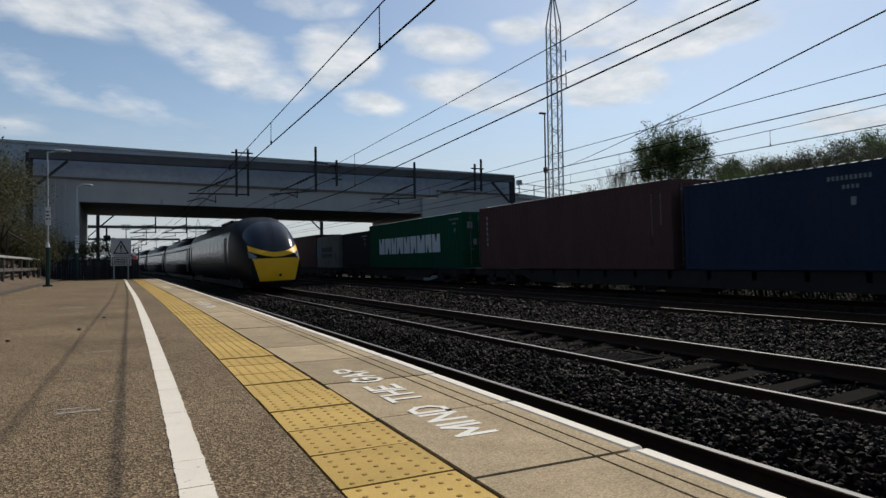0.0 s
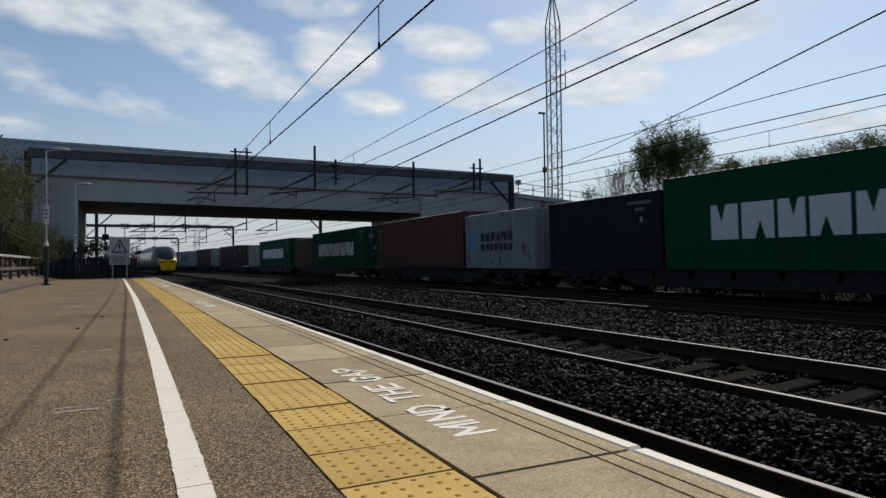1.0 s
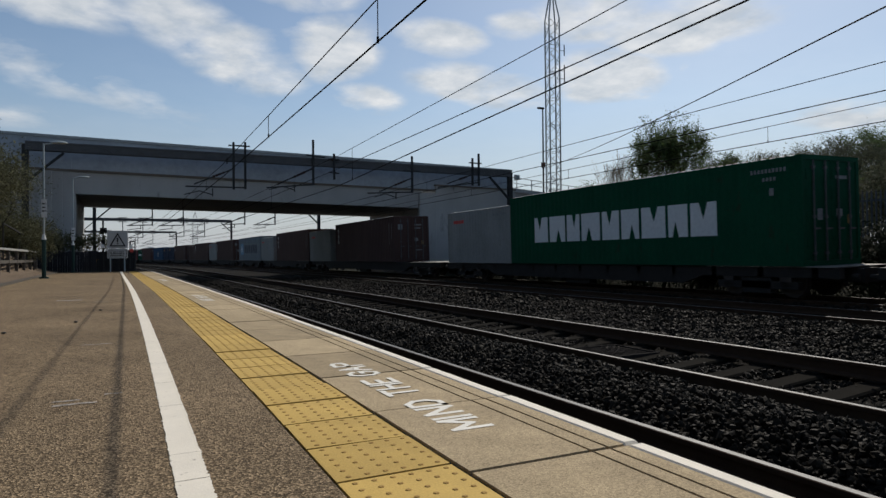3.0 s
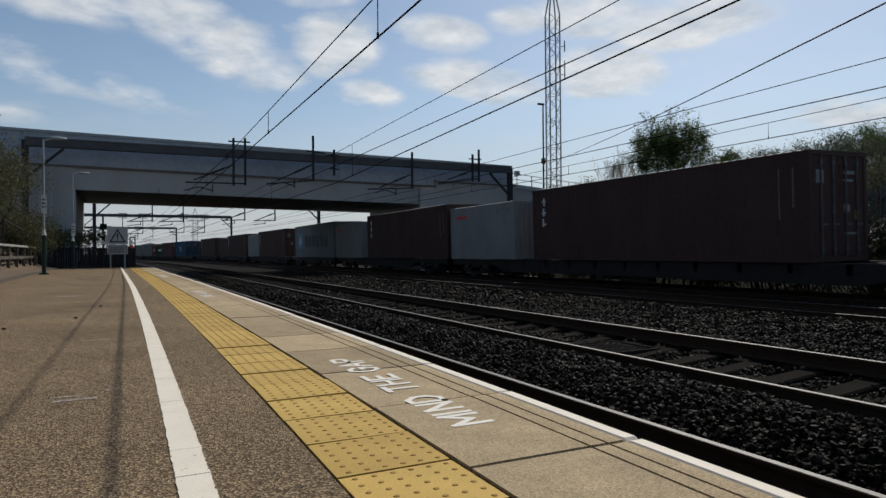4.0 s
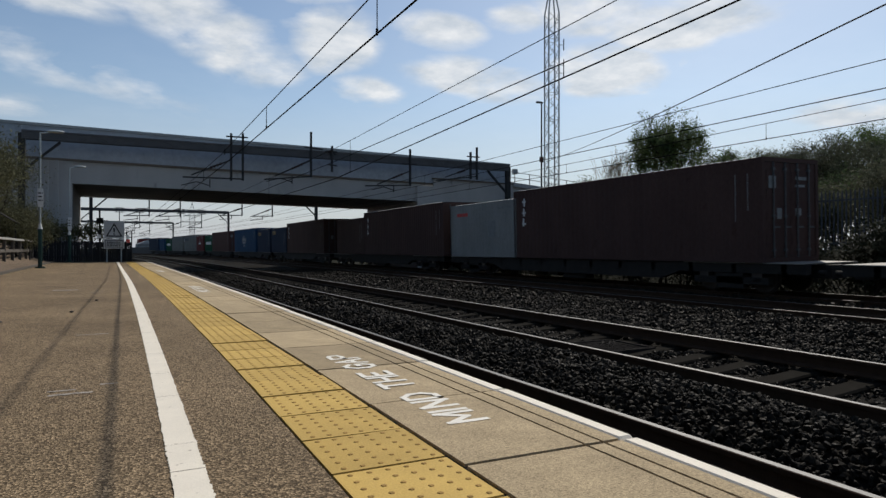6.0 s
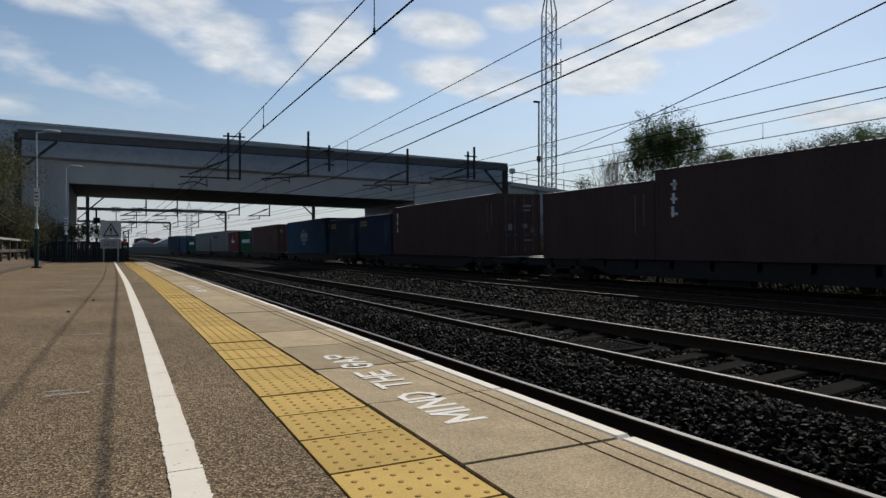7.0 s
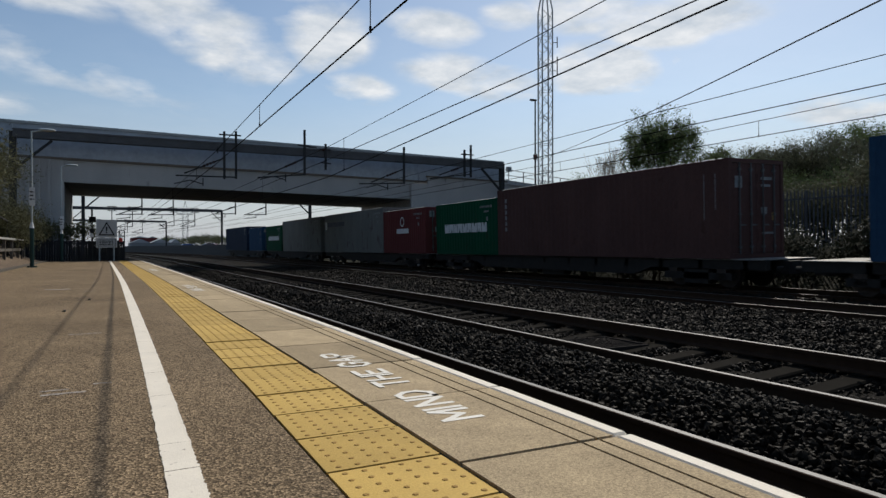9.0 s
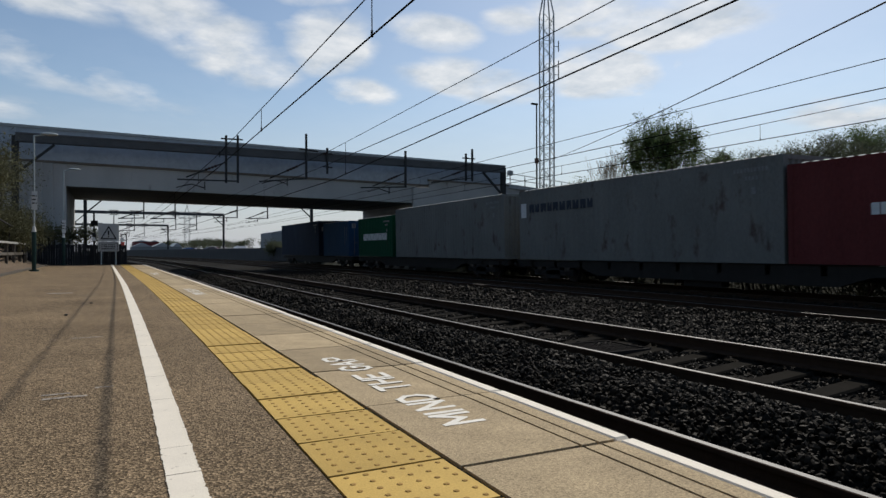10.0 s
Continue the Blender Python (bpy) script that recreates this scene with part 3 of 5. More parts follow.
PAINT = {
    "navy": paint_mat("navy_container_paint", (0.025, 0.036, 0.060)),
    "blue": paint_mat("blue_container_paint", (0.023, 0.060, 0.115)),
    "red": paint_mat("dull_red_container_paint", (0.088, 0.047, 0.041)),
    "brown": paint_mat("red_brown_container_paint", (0.074, 0.045, 0.039)),
    "bright_red": paint_mat("red_container_paint", (0.120, 0.032, 0.031)),
    "green": paint_mat("green_container_paint", (0.0056, 0.0608, 0.0304)),
    "dark": paint_mat("blackened_container_paint", (0.021, 0.021, 0.023)),
    "grey": paint_mat("weathered_grey_container_paint", (0.165, 0.168, 0.156), 0.57),
    "pale_grey": paint_mat("rust_streaked_pale_grey_paint", (0.25, 0.25, 0.24), 0.56),
    "silver": paint_mat("pale_blue_grey_container_paint", (0.185, 0.205, 0.215), 0.61),
    "white": paint_mat("off_white_container_paint", (0.245, 0.245, 0.232), 0.66),
}
LABEL = {
    "navy": "navy blue corrugated steel shipping container on a wagon", "blue": "blue corrugated steel shipping container on a wagon",
    "red": "dull red corrugated steel shipping container on a wagon", "brown": "dark red-brown corrugated shipping container on a wagon",
    "bright_red": "red corrugated steel shipping container with a white emblem", "green": "green corrugated shipping container with white block markings",
    "dark": "blackened dark shipping container on a wagon", "grey": "weathered grey shipping container with rust stains",
    "pale_grey": "rust-streaked pale grey container with dark block markings",
    "silver": "pale blue-grey shipping container with dark block markings", "white": "off-white shipping container with small red marks",
}
M_CODE = mat("faded_code_paint", (0.20, 0.205, 0.205), 0.6, var=0.3)
M_MARKWHITE = mat("white_marking_paint", (0.62, 0.63, 0.62), 0.6, var=0.15, scale=8)
M_MARKDARK = mat("dark_marking_paint", (0.02, 0.028, 0.045), 0.6, var=0.15)
M_MARKRED = mat("red_marking_paint", (0.55, 0.06, 0.05), 0.6, var=0.15)
M_MARKYELL = mat("yellow_marking_paint", (0.26, 0.17, 0.06), 0.6, var=0.15)
M_MARKBLUE = mat("light_blue_marking_paint", (0.11, 0.25, 0.37), 0.6, var=0.1)
M_WAGON = mat("wagon_grime", (0.020, 0.0175, 0.015), 0.85, var=0.35, scale=4)
M_WHEEL = mat("wheel_steel", (0.06, 0.05, 0.045), 0.5, 0.6)
# near-white colour paints the sun glint along the container roof edges
M_EDGEGLINT = mat("dusty_pale_roof_edge", (0.62, 0.61, 0.58), 0.8, var=0.35, scale=1.2)
M_LOCKBAR = mat("dull_locking_bar_steel", (0.10, 0.10, 0.10), 0.6, 0.3)
M_PLANK = mat("worn_wagon_deck", (0.22, 0.21, 0.19), 0.7, 0.3, var=0.3, scale=3)


def container_shell(L, H, ribbed):
    """Corner posts, rails, roof, corrugated sides and ends with locking bars; near face at x = 0, towards -x; from y = 0 to L."""
    W = 2.438
    walls = []
    pitch, dep = 0.278, 0.024
    for x, s in ((0.0, 1), (W, -1)):
        body = bmesh.new()
        lo, hi = [], []
        y = 0.11
        while y < L - 0.11 - pitch:
            for dy, dx in ((0, 0.008), (0.072, 0.008), (0.140, dep), (0.210, dep)):
                lo.append(body.verts.new((x + s * dx, y + dy, 0.15)))
                hi.append(body.verts.new((x + s * dx, y + dy, H - 0.10)))
            y += pitch
        lo.append(body.verts.new((x + s * 0.008, L - 0.1, 0.15)))
        hi.append(body.verts.new((x + s * 0.008, L - 0.1, H - 0.10)))
        for i in range(len(lo) - 1):
            body.faces.new((lo[i], lo[i + 1], hi[i + 1], hi[i]))
        walls.append(body)
    end = bmesh.new()
    box(end, 0.1, W - 0.1, L - 0.06, L - 0.02, 0.15, H - 0.1)
    floor_ = bmesh.new()
    box(floor_, 0.05, W - 0.05, 0.05, L - 0.05, 0.02, 0.14)
    roof = bmesh.new()
    box(roof, 0.02, W - 0.02, 0.05, L - 0.05, H - 0.045, H - 0.02)
    y = 0.25
    # short wedges that carry the painted glint as a row of dashes
    edge = bmesh.new()
    while y < L - 0.4:
        box(roof, 0.10, W - 0.03, y, y + 0.13, H - 0.02, H + 0.022)
        loft(edge, [[(0.002, q, H - 0.012), (0.10, q, H - 0.012), (0.10, q, H + 0.024)] for q in (y, y + 0.15)])
        y += pitch
    frame_ = bmesh.new()
    for x in (0.0, W - 0.12):
        for y in (0.0, L - 0.14):
            box(frame_, x, x + 0.12, y, y + 0.14, 0.0, H)
        box(frame_, x, x + 0.12, 0.14, L - 0.14, 0.0, 0.15)
        box(frame_, x + 0.005, x + 0.115, 0.14, L - 0.14, H - 0.11, H - 0.004)
    for y in (0.0, L - 0.12):
        box(frame_, 0.12, W - 0.12, y, y + 0.12, 0.0, 0.14)
        box(frame_, 0.12, W - 0.12, y, y + 0.12, H - 0.12, H)
    doors, bars_ = [], []
    if ribbed:
        d, lo, hi = bmesh.new(), [], []
        x = 0.125
        while x < W - 0.3:
            for dx, dy in ((0, 0.02), (0.10, 0.02), (0.15, 0.065), (0.23, 0.065)):
                lo.append(d.verts.new((x + dx, dy, 0.15)))
                hi.append(d.verts.new((x + dx, dy, H - 0.12)))
            x += 0.27
        lo.append(d.verts.new((W - 0.125, 0.02, 0.15))); hi.append(d.verts.new((W - 0.125, 0.02, H - 0.12)))
        for q in range(len(lo) - 1):
            d.faces.new((lo[q], lo[q + 1], hi[q + 1], hi[q]))
        doors.append(d)
    else:
        for k in (0, 1):
            d = bmesh.new()
            x0, x1 = (0.125, W / 2 - 0.01) if k == 0 else (W / 2 + 0.01, W - 0.125)
            box(d, x0, x1, 0.03, 0.08, 0.15, H - 0.13)
            for z in (0.16, 0.39, 0.60, 0.78):
                box(d, x0 + 0.06, x1 - 0.06, 0.015, 0.03, z * H, z * H + 0.28)
            doors.append(d)
        for x in (0.45, 0.95, W - 0.95, W - 0.45):
            b = bmesh.new()
            bar(b, (x, -0.01, 0.12), (x, -0.01, H - 0.12), 0.024, 6)
            box(b, x - 0.02, x + 0.22, -0.035, -0.005, 0.95, 1.0)
            for z in (0.3, 1.25, H - 0.35):
                box(b, x - 0.05, x + 0.05, -0.035, 0.03, z, z + 0.07)
            bars_.append(b)
    return walls, end, floor_, (roof, edge), frame_, doors, bars_


SHELL = {}


def shell(L, ribbed):
    if (L, ribbed) not in SHELL:
        w, e, fl, rf, f, d, r = container_shell(L, CH if L > 7 else CH_LOW, ribbed)
        painted = [(w[0], "side_wall"), (w[1], "side_wall"), (e, "end_wall"), (fl, "floor_pan"), (rf[0], "roof"), (f, "corner_frame")]
        painted += [(k, "front_wall" if ribbed else "door") for k in d]
        SHELL[L, ribbed] = [(mesh(bm, nm, PAINT["red"]), True) for bm, nm in painted]
        SHELL[L, ribbed] += [(mesh(rf[1], "roof_edge", M_EDGEGLINT), False)] + [(mesh(k, "locking_bar", M_LOCKBAR), False) for k in r]
    return SHELL[L, ribbed]


TINTED = {}


def container(L, colour, ribbed):
    c = thing("shipping_container", LABEL[colour], "container", group="containers on the freight train")
    for k, (me, tint) in enumerate(shell(L, ribbed)):
        key = (L, ribbed, k, colour)
        if key not in TINTED:
            m2 = me.copy()
            if tint:
                m2.materials[0] = PAINT[colour]
            TINTED[key] = m2
        name = me.name.split(".")[0]
        ob = new(name, TINTED[key])
        ob.parent = c
        if name == "roof_edge":
            ob["kind"] = "stuff"
    return c


def marks(c, cells, material, name="marking", x=-0.004, kind=""):
    """Flat painted blocks on the near side: cells of (y from the leading end, z, length, height)."""
    bm = bmesh.new()
    for y, z, w, h in cells:
        box(bm, x, x + 0.010, y, y + w, z, z + h)
    part(name, bm, material, c, kind=kind)


def block_word(c, y0, y1, z, h, n, material, notch=0.5, gap=0.12):
    """A brand's word as n plain notched blocks of uneven width, from the leading end (y0) to the trailing end (y1)."""
    widths = [1.0 + 0.16 * math.sin(2.4 * i + n) for i in range(n)]
    y, unit = y0, (y1 - y0) / sum(widths)
    for i, k in enumerate(widths):
        w = k * unit
        a, v = y + gap * w / 2, w * (1 - gap)
        y += w
        if h < 0.3:
            marks(c, [(a, z, v, h)], material, "block_marking")
            continue
        m = 0.5 + 0.12 * math.sin(1.7 * i)
        pts = [(0, 0), (1, 0), (1, 1), (m + 0.17, 1), (m, 1 - notch), (m - 0.17, 1), (0, 1)]
        if i % 2:
            pts = [(p, 1 - q) for p, q in reversed(pts)]
        bm = bmesh.new()
        loft(bm, [[(x, a + v * p, z + h * q) for p, q in pts] for x in (-0.004, 0.006)])
        part("block_marking", bm, material, c)


def code_bars(c, y, z, n, material, step=0.22, h=0.13, w=0.11, down=True):
    marks(c, [(y, z - i * step, w, h) if down else (y + i * step, z, w, h) for i in range(n)], material, "code_mark", kind="stuff")


def ring_mark(c, y, z, r, material, width=0.06, name="ring_marking"):
    bm = bmesh.new()
    n = 28
    a = [[bm.verts.new((-0.006, y + q * math.cos(2 * math.pi * i / n), z + q * math.sin(2 * math.pi * i / n))) for i in range(n)] for q in (r, r - width)]
    for i in range(n):
        j = (i + 1) % n
        bm.faces.new((a[0][i], a[0][j], a[1][j], a[1][i]))
    part(name, bm, material, c)


def star_mark(c, y, z, r, material):
    bm = bmesh.new()
    n = 8
    o = bm.verts.new((-0.012, y, z))
    v = [bm.verts.new((-0.012, y + (r if i % 2 == 0 else r * 0.3) * math.sin(math.pi * i / n), z + (r if i % 2 == 0 else r * 0.3) * math.cos(math.pi * i / n))) for i in range(2 * n)]
    for i in range(2 * n):
        bm.faces.new((o, v[i], v[(i + 1) % (2 * n)]))
    part("white_pointed_emblem", bm, material, c)


def end_marks(c, seed, colour):
    """Small plates and code marks on the door end."""
    r = random.Random(seed)
    for x, z, w, h, m in ((0.28, 2.05, 0.30, 0.34, M_CODE), (1.42, 2.3, 0.5, 0.09, M_CODE), (1.42, 2.1, 0.42, 0.07, M_CODE), (1.42, 1.3, 0.25, 0.2, M_CODE), (1.9, 1.1, 0.16, 0.24, M_MARKYELL), (0.62, 1.2, 0.2, 0.3, M_CODE), (1.45, 0.7, 0.5, 0.06, M_CODE)):
        if r.random() < 0.75:
            bm = bmesh.new()
            box(bm, x, x + w, 0.008, 0.02, z, z + h)
            part("door_plate", bm, m, c)


F40, T20, F45 = 12.19, 6.06, 13.72
# trailing-end place along the train, length, colour
LOAD = [
    (14.5, T20, "navy"), (27.2, F40, "red"), (42.7, F45, "green"), (48.9, T20, "dark"), (56.0, T20, "pale_grey"), (68.5, F40, "red"),
    (84.5, F45, "green"), (90.65, T20, "brown"), (106.5, F45, "green"), (112.6, T20, "white"), (132.2, F40, "brown"), (139.7, T20, "white"),
    (152.3, F40, "brown"), (159.7, T20, "white"), (172.2, F40, "silver"), (188.3, F40, "brown"), (194.2, T20, "white"), (207.3, F40, "brown"),
    (213.4, T20, "brown"), (229.1, F40, "brown"), (235.5, T20, "navy"), (242.2, T20, "navy"), (255.4, F40, "blue"), (271.4, F40, "red"),
    (277.5, T20, "green"), (284.9, T20, "bright_red"), (297.2, F40, "grey"), (310.6, F40, "grey"), (317.2, T20, "green"), (325.4, T20, "blue"), (339.0, F40, "navy"),
]
MOVERS = []
for q, L, colour in LOAD:
    c = container(L, colour, colour in ("grey", "pale_grey", "white"))
    low = L == T20
    c["lead"] = q - L
    MOVERS.append((c, q - L, 15.78, DECK, V_FREIGHT))
    if colour == "green":
        if L == F45:
            block_word(c, 2.6, 11.95, 0.88, 1.02, 9, M_MARKWHITE)
        else:
            block_word(c, 0.9, 5.1, 1.08, 0.44, 9, M_MARKWHITE)
    elif colour == "silver":
        block_word(c, 1.65, 8.8, 0.9, 1.03, 6, M_MARKDARK, 0.55, 0.24)
        marks(c, [(9.4, 0.72, 1.7, 1.46)], M_MARKBLUE, "light_blue_square")
        star_mark(c, 10.25, 1.45, 0.70, M_MARKWHITE)
    elif colour == "pale_grey":
        block_word(c, 1.7, 4.6, 1.27, 0.42, 6, M_MARKDARK, 0.55, 0.26)
        block_word(c, 1.7, 4.6, 0.82, 0.32, 7, M_MARKDARK, 0.55, 0.3)
        marks(c, [(4.95, 0.87, 0.95, 0.88)], M_MARKBLUE, "light_blue_square")
    elif colour == "grey" and q < 300:
        block_word(c, 7.45, 11.5, 1.95, 0.34, 10, M_MARKDARK, 0.55, 0.26)
        marks(c, [(11.68, 1.75, 0.36, 0.6)], M_MARKWHITE, "white_square")
    elif colour == "white":
        block_word(c, 4.3, 5.4, 2.0, 0.16, 4, M_MARKRED)
        if q > 150:
            marks(c, [(1.75, 0.95, 0.62, 0.75)], M_CODE, "faded_patch")
    elif colour == "bright_red":
        block_word(c, 2.25, 4.0, 1.18, 0.28, 8, M_MARKWHITE)
        ring_mark(c, 3.13, 1.87, 0.29, M_MARKWHITE, 0.07)
    elif colour == "navy" and L == T20 and q > 100:
        block_word(c, 4.2, 5.5, 2.12, 0.16, 8, M_MARKYELL, gap=0.3)
        block_word(c, 4.2, 5.5, 1.92, 0.15, 9, M_MARKYELL, gap=0.3)
    elif colour == "blue" and L == F40:
        block_word(c, 5.05, 7.45, 1.36, 0.38, 5, M_CODE, 0.5, 0.26)
        block_word(c, 5.2, 7.3, 1.08, 0.19, 8, M_CODE, gap=0.34)
        ring_mark(c, 6.25, 1.38, 0.68, M_MARKWHITE, 0.045)
        ring_mark(c, 6.25, 1.38, 0.40, M_MARKWHITE, 0.035)
    elif colour in ("red", "brown") and L == F40:
        if colour == "brown":
            for k in range(3):
                marks(c, [(L - 0.86 + 0.04 * k, 2.2 - k * 0.42, 0.10, 0.33), (L - 0.92, 2.36 - k * 0.42 - 0.05 * k, 0.26, 0.07)], M_MARKWHITE, "upright_marking")
        else:
            code_bars(c, L - 0.75, 2.3, 6, M_CODE, 0.25, 0.17, 0.13)
    top = 2.1 if low else 2.42
    if colour in ("red", "brown", "blue") or (colour == "navy" and low and q > 100):
        code_bars(c, 0.45, top, 14, M_CODE, 0.075, 0.06, 0.022)
        code_bars(c, 0.85, top, 18, M_CODE, 0.075, 0.065, 0.020)
    else:
        # owner's code and size in two short rows by the leading end
        code_bars(c, 0.45, top + 0.1, 10, M_CODE, 0.11, 0.11, 0.06, False)
        code_bars(c, 0.75, top - 0.12, 4, M_CODE, 0.11, 0.10, 0.06, False)
        marks(c, [(0.82, top - 0.52, 0.12, 0.2)], M_CODE, "code_mark")
    if colour not in ("grey", "pale_grey", "white"):
        end_marks(c, int(q * 10), colour)

# wagons: from, to along the train
WAGONS = [(2.0, 28.2), (28.5, 49.3), (49.6, 69.6), (70.0, 91.3), (91.7, 113.2), (113.6, 140.0), (140.15, 159.8), (159.95, 174.3), (174.7, 194.7), (195.0, 214.9), (215.3, 235.8),
          (236.0, 257.4), (257.9, 278.0), (278.5, 297.7), (298.1, 317.7), (318.5, 339.4)]



def wheelset_mesh():
    bm = bmesh.new()
    for s in (-1, 1):
        bar(bm, (s * 0.70, 0, 0), (s * 0.80, 0, 0), 0.42, 20)
        bar(bm, (s * 0.66, 0, 0), (s * 0.70, 0, 0), 0.45, 20)
        box(bm, s * 1.0 - 0.1, s * 1.0 + 0.1, -0.16, 0.16, -0.14, 0.16)
    bar(bm, (-1.0, 0, 0), (1.0, 0, 0), 0.08, 8)
    return mesh(bm, "wheelset", M_WHEEL)


WHEELSET = wheelset_mesh()


def wagon(L):
    w = thing("container_wagon", "grimy flat container wagon on two bogies", "wagon", group="freight wagons")
    bm = bmesh.new()
    for x in (0.1, 2.15):
        loft(bm, [[(xx, y, z) for y, z in ((0.25, -0.02), (L - 0.25, -0.02), (L - 0.25, -0.30), (L - 4.4, -0.30), (L - 5.2, -0.56), (5.2, -0.56), (4.4, -0.30), (0.25, -0.30))] for xx in (x, x + 0.2)])
    box(bm, 0.9, 1.55, 0.1, L - 0.1, -0.42, -0.06)
    k = 0.8
    while k < L - 0.8:
        box(bm, 0.1, 2.35, k, k + 0.16, -0.3, -0.04)
        k += 1.55
    part("underframe", bm, M_WAGON, w)
    for y0, y1 in ((0.3, 4.2), (L - 4.2, L - 0.3)):
        bm = bmesh.new()
        box(bm, 0.05, 2.4, y0, y1, -0.03, -0.006)
        part("deck_plate", bm, M_PLANK, w, "worn pale deck plating")
    for yc in (2.6, L - 2.6):
        b = bmesh.new()
        for x in (0.12, 2.1):
            box(b, x, x + 0.2, yc - 1.25, yc + 1.25, -0.62, -0.42)
            box(b, x, x + 0.2, yc - 0.45, yc + 0.45, -0.75, -0.32)
        box(b, 0.2, 2.2, yc - 0.3, yc + 0.3, -0.6, -0.36)
        bg = part("bogie", b, M_WAGON, w)
        for dy in (-0.9, 0.9):
            o = new("wheelset", WHEELSET)
            o.parent = bg
            o.matrix_basis = pose(1.22, yc + dy, -0.44)
    for yb, s in ((0.1, -1), (L - 0.1, 1)):
        for x in (0.4, 2.05):
            bm = bmesh.new()
            bar(bm, (x, yb, -0.25), (x, yb + s * 0.16, -0.25), 0.07, 10)
            part("buffer", bm, M_WAGON, w)
    bm = bmesh.new()
    box(bm, 0.25, 0.6, L * 0.5 - 0.9, L * 0.5 + 0.5, -0.75, -0.4)
    box(bm, 0.3, 0.75, L * 0.5 + 0.9, L * 0.5 + 1.5, -0.7, -0.38)
    part("brake_gear", bm, M_WAGON, w)
    return w


for a, b in WAGONS:
    MOVERS.append((wagon(b - a), a, 15.78, DECK, V_FREIGHT))

# ---- express train: dark grey, leaving on the second line ----
M_BODY = mat("dark_slate_train_paint", (0.014, 0.0145, 0.0155), 0.42, var=0.1, scale=1.5, fine=20, bump=0.03, spec=0.06)
# paler, glossier copy of the body paint, imitates sky reflected in the upper side
M_BODYSIDE = mat("grey_train_side_paint", (0.028, 0.030, 0.033), 0.22, var=0.3, scale=0.7, fine=6, bump=0.03, depth=0.02, spec=0.35)
M_NOSEYELL = mat("warning_yellow_paint", (0.92, 0.47, 0.008), 0.5, var=0.1, scale=2)
M_GLASSDARK = mat("dark_train_glass", (0.008, 0.010, 0.014), 0.06, var=0.05)
M_SKIRT = mat("black_underframe", (0.012, 0.012, 0.012), 0.8)
M_LAMPGLASS = mat("clear_lamp_cover", (0.16, 0.17, 0.18), 0.12)
M_SIDEGLASS = mat("tinted_side_glass", (0.010, 0.011, 0.013), 0.15, var=0.05, spec=0.25)
V_EXP, EXP0 = 56.6, 28.5
EZ = 0.0


def car_ring(w, top, bot, y, tuck=0.88):
    h = top - bot
    pr = [(-0.80 * tuck, 0), (-0.97, 0.10), (-1.0, 0.28), (-1.0, 0.45), (-0.93, 0.68), (-0.80, 0.86), (-0.55, 0.965), (-0.25, 0.998)]
    pr = pr + [(-x, z) for x, z in reversed(pr)]
    return [(x * w, y, bot + z * h) for x, z in pr]


def nose_ring(s):
    """A section of the tapered nose at s, 0 at the tip and 1 at the full body."""
    w = 1.365 * (0.78 + 0.22 * (1 - (1 - s) ** 2.4))
    top, bot = 1.80 + 1.72 * (1 - (1 - s) ** 2.3), 0.28
    out = []
    for i in range(56):
        a = 2 * math.pi * (i + 0.5) / 56
        c, q = math.cos(a), math.sin(a)
        out.append((w * math.copysign(abs(c) ** 0.62, c), 4.2 * s, (top + bot) / 2 + (top - bot) / 2 * math.copysign(abs(q) ** (0.85 if q > 0 else 0.6), q)))
    return out


def nose_y(x, z):
    """How far back the nose's skin lies at (x, z) of the front view."""
    def inside(s):
        w = 1.365 * (0.78 + 0.22 * (1 - (1 - s) ** 2.4))
        top, bot = 1.80 + 1.72 * (1 - (1 - s) ** 2.3), 0.28
        q = (z - (top + bot) / 2) / ((top - bot) / 2)
        return (abs(x) / w) ** (2 / 0.62) + abs(q) ** (2 / (0.85 if q > 0 else 0.6)) <= 1
    if inside(0.0):
        return -0.105 + 0.10 * max(abs(x) / 1.06, abs(z - 1.15) / 0.7) ** 2
    lo, hi = 0.0, 1.0
    for _ in range(24):
        m = (lo + hi) / 2
        lo, hi = (lo, m) if inside(m) else (m, hi)
    return 4.2 * hi


def glass_point(u, v):
    a, r = math.pi * (u + 1), v
    x, z = 1.12 * r * math.sin(a), 2.45 + 0.76 * r * math.cos(a)
    return x, max(z, 1.76 + 0.33 * (x / 1.08) ** 2)


def patch(body, name, material, label, f, nu, nv, proud):
    """A skin panel laid on the nose: f gives its front-view (x, z) for u in -1..1 and v in 0..1."""
    bm = bmesh.new()
    g = []
    for j in range(nv + 1):
        row = []
        for i in range(nu + 1):
            x, z = f(-1 + 2 * i / nu, j / nv)
            row.append(bm.verts.new((x, nose_y(x, z) - proud, z)))
        g.append(row)
    for a, b in zip(g, g[1:]):
        for i in range(nu):
            bm.faces.new((a[i], a[i + 1], b[i + 1], b[i]))
    bmesh.ops.remove_doubles(bm, verts=bm.verts, dist=0.0005)
    part(name, bm, material, body, label, smooth=True)


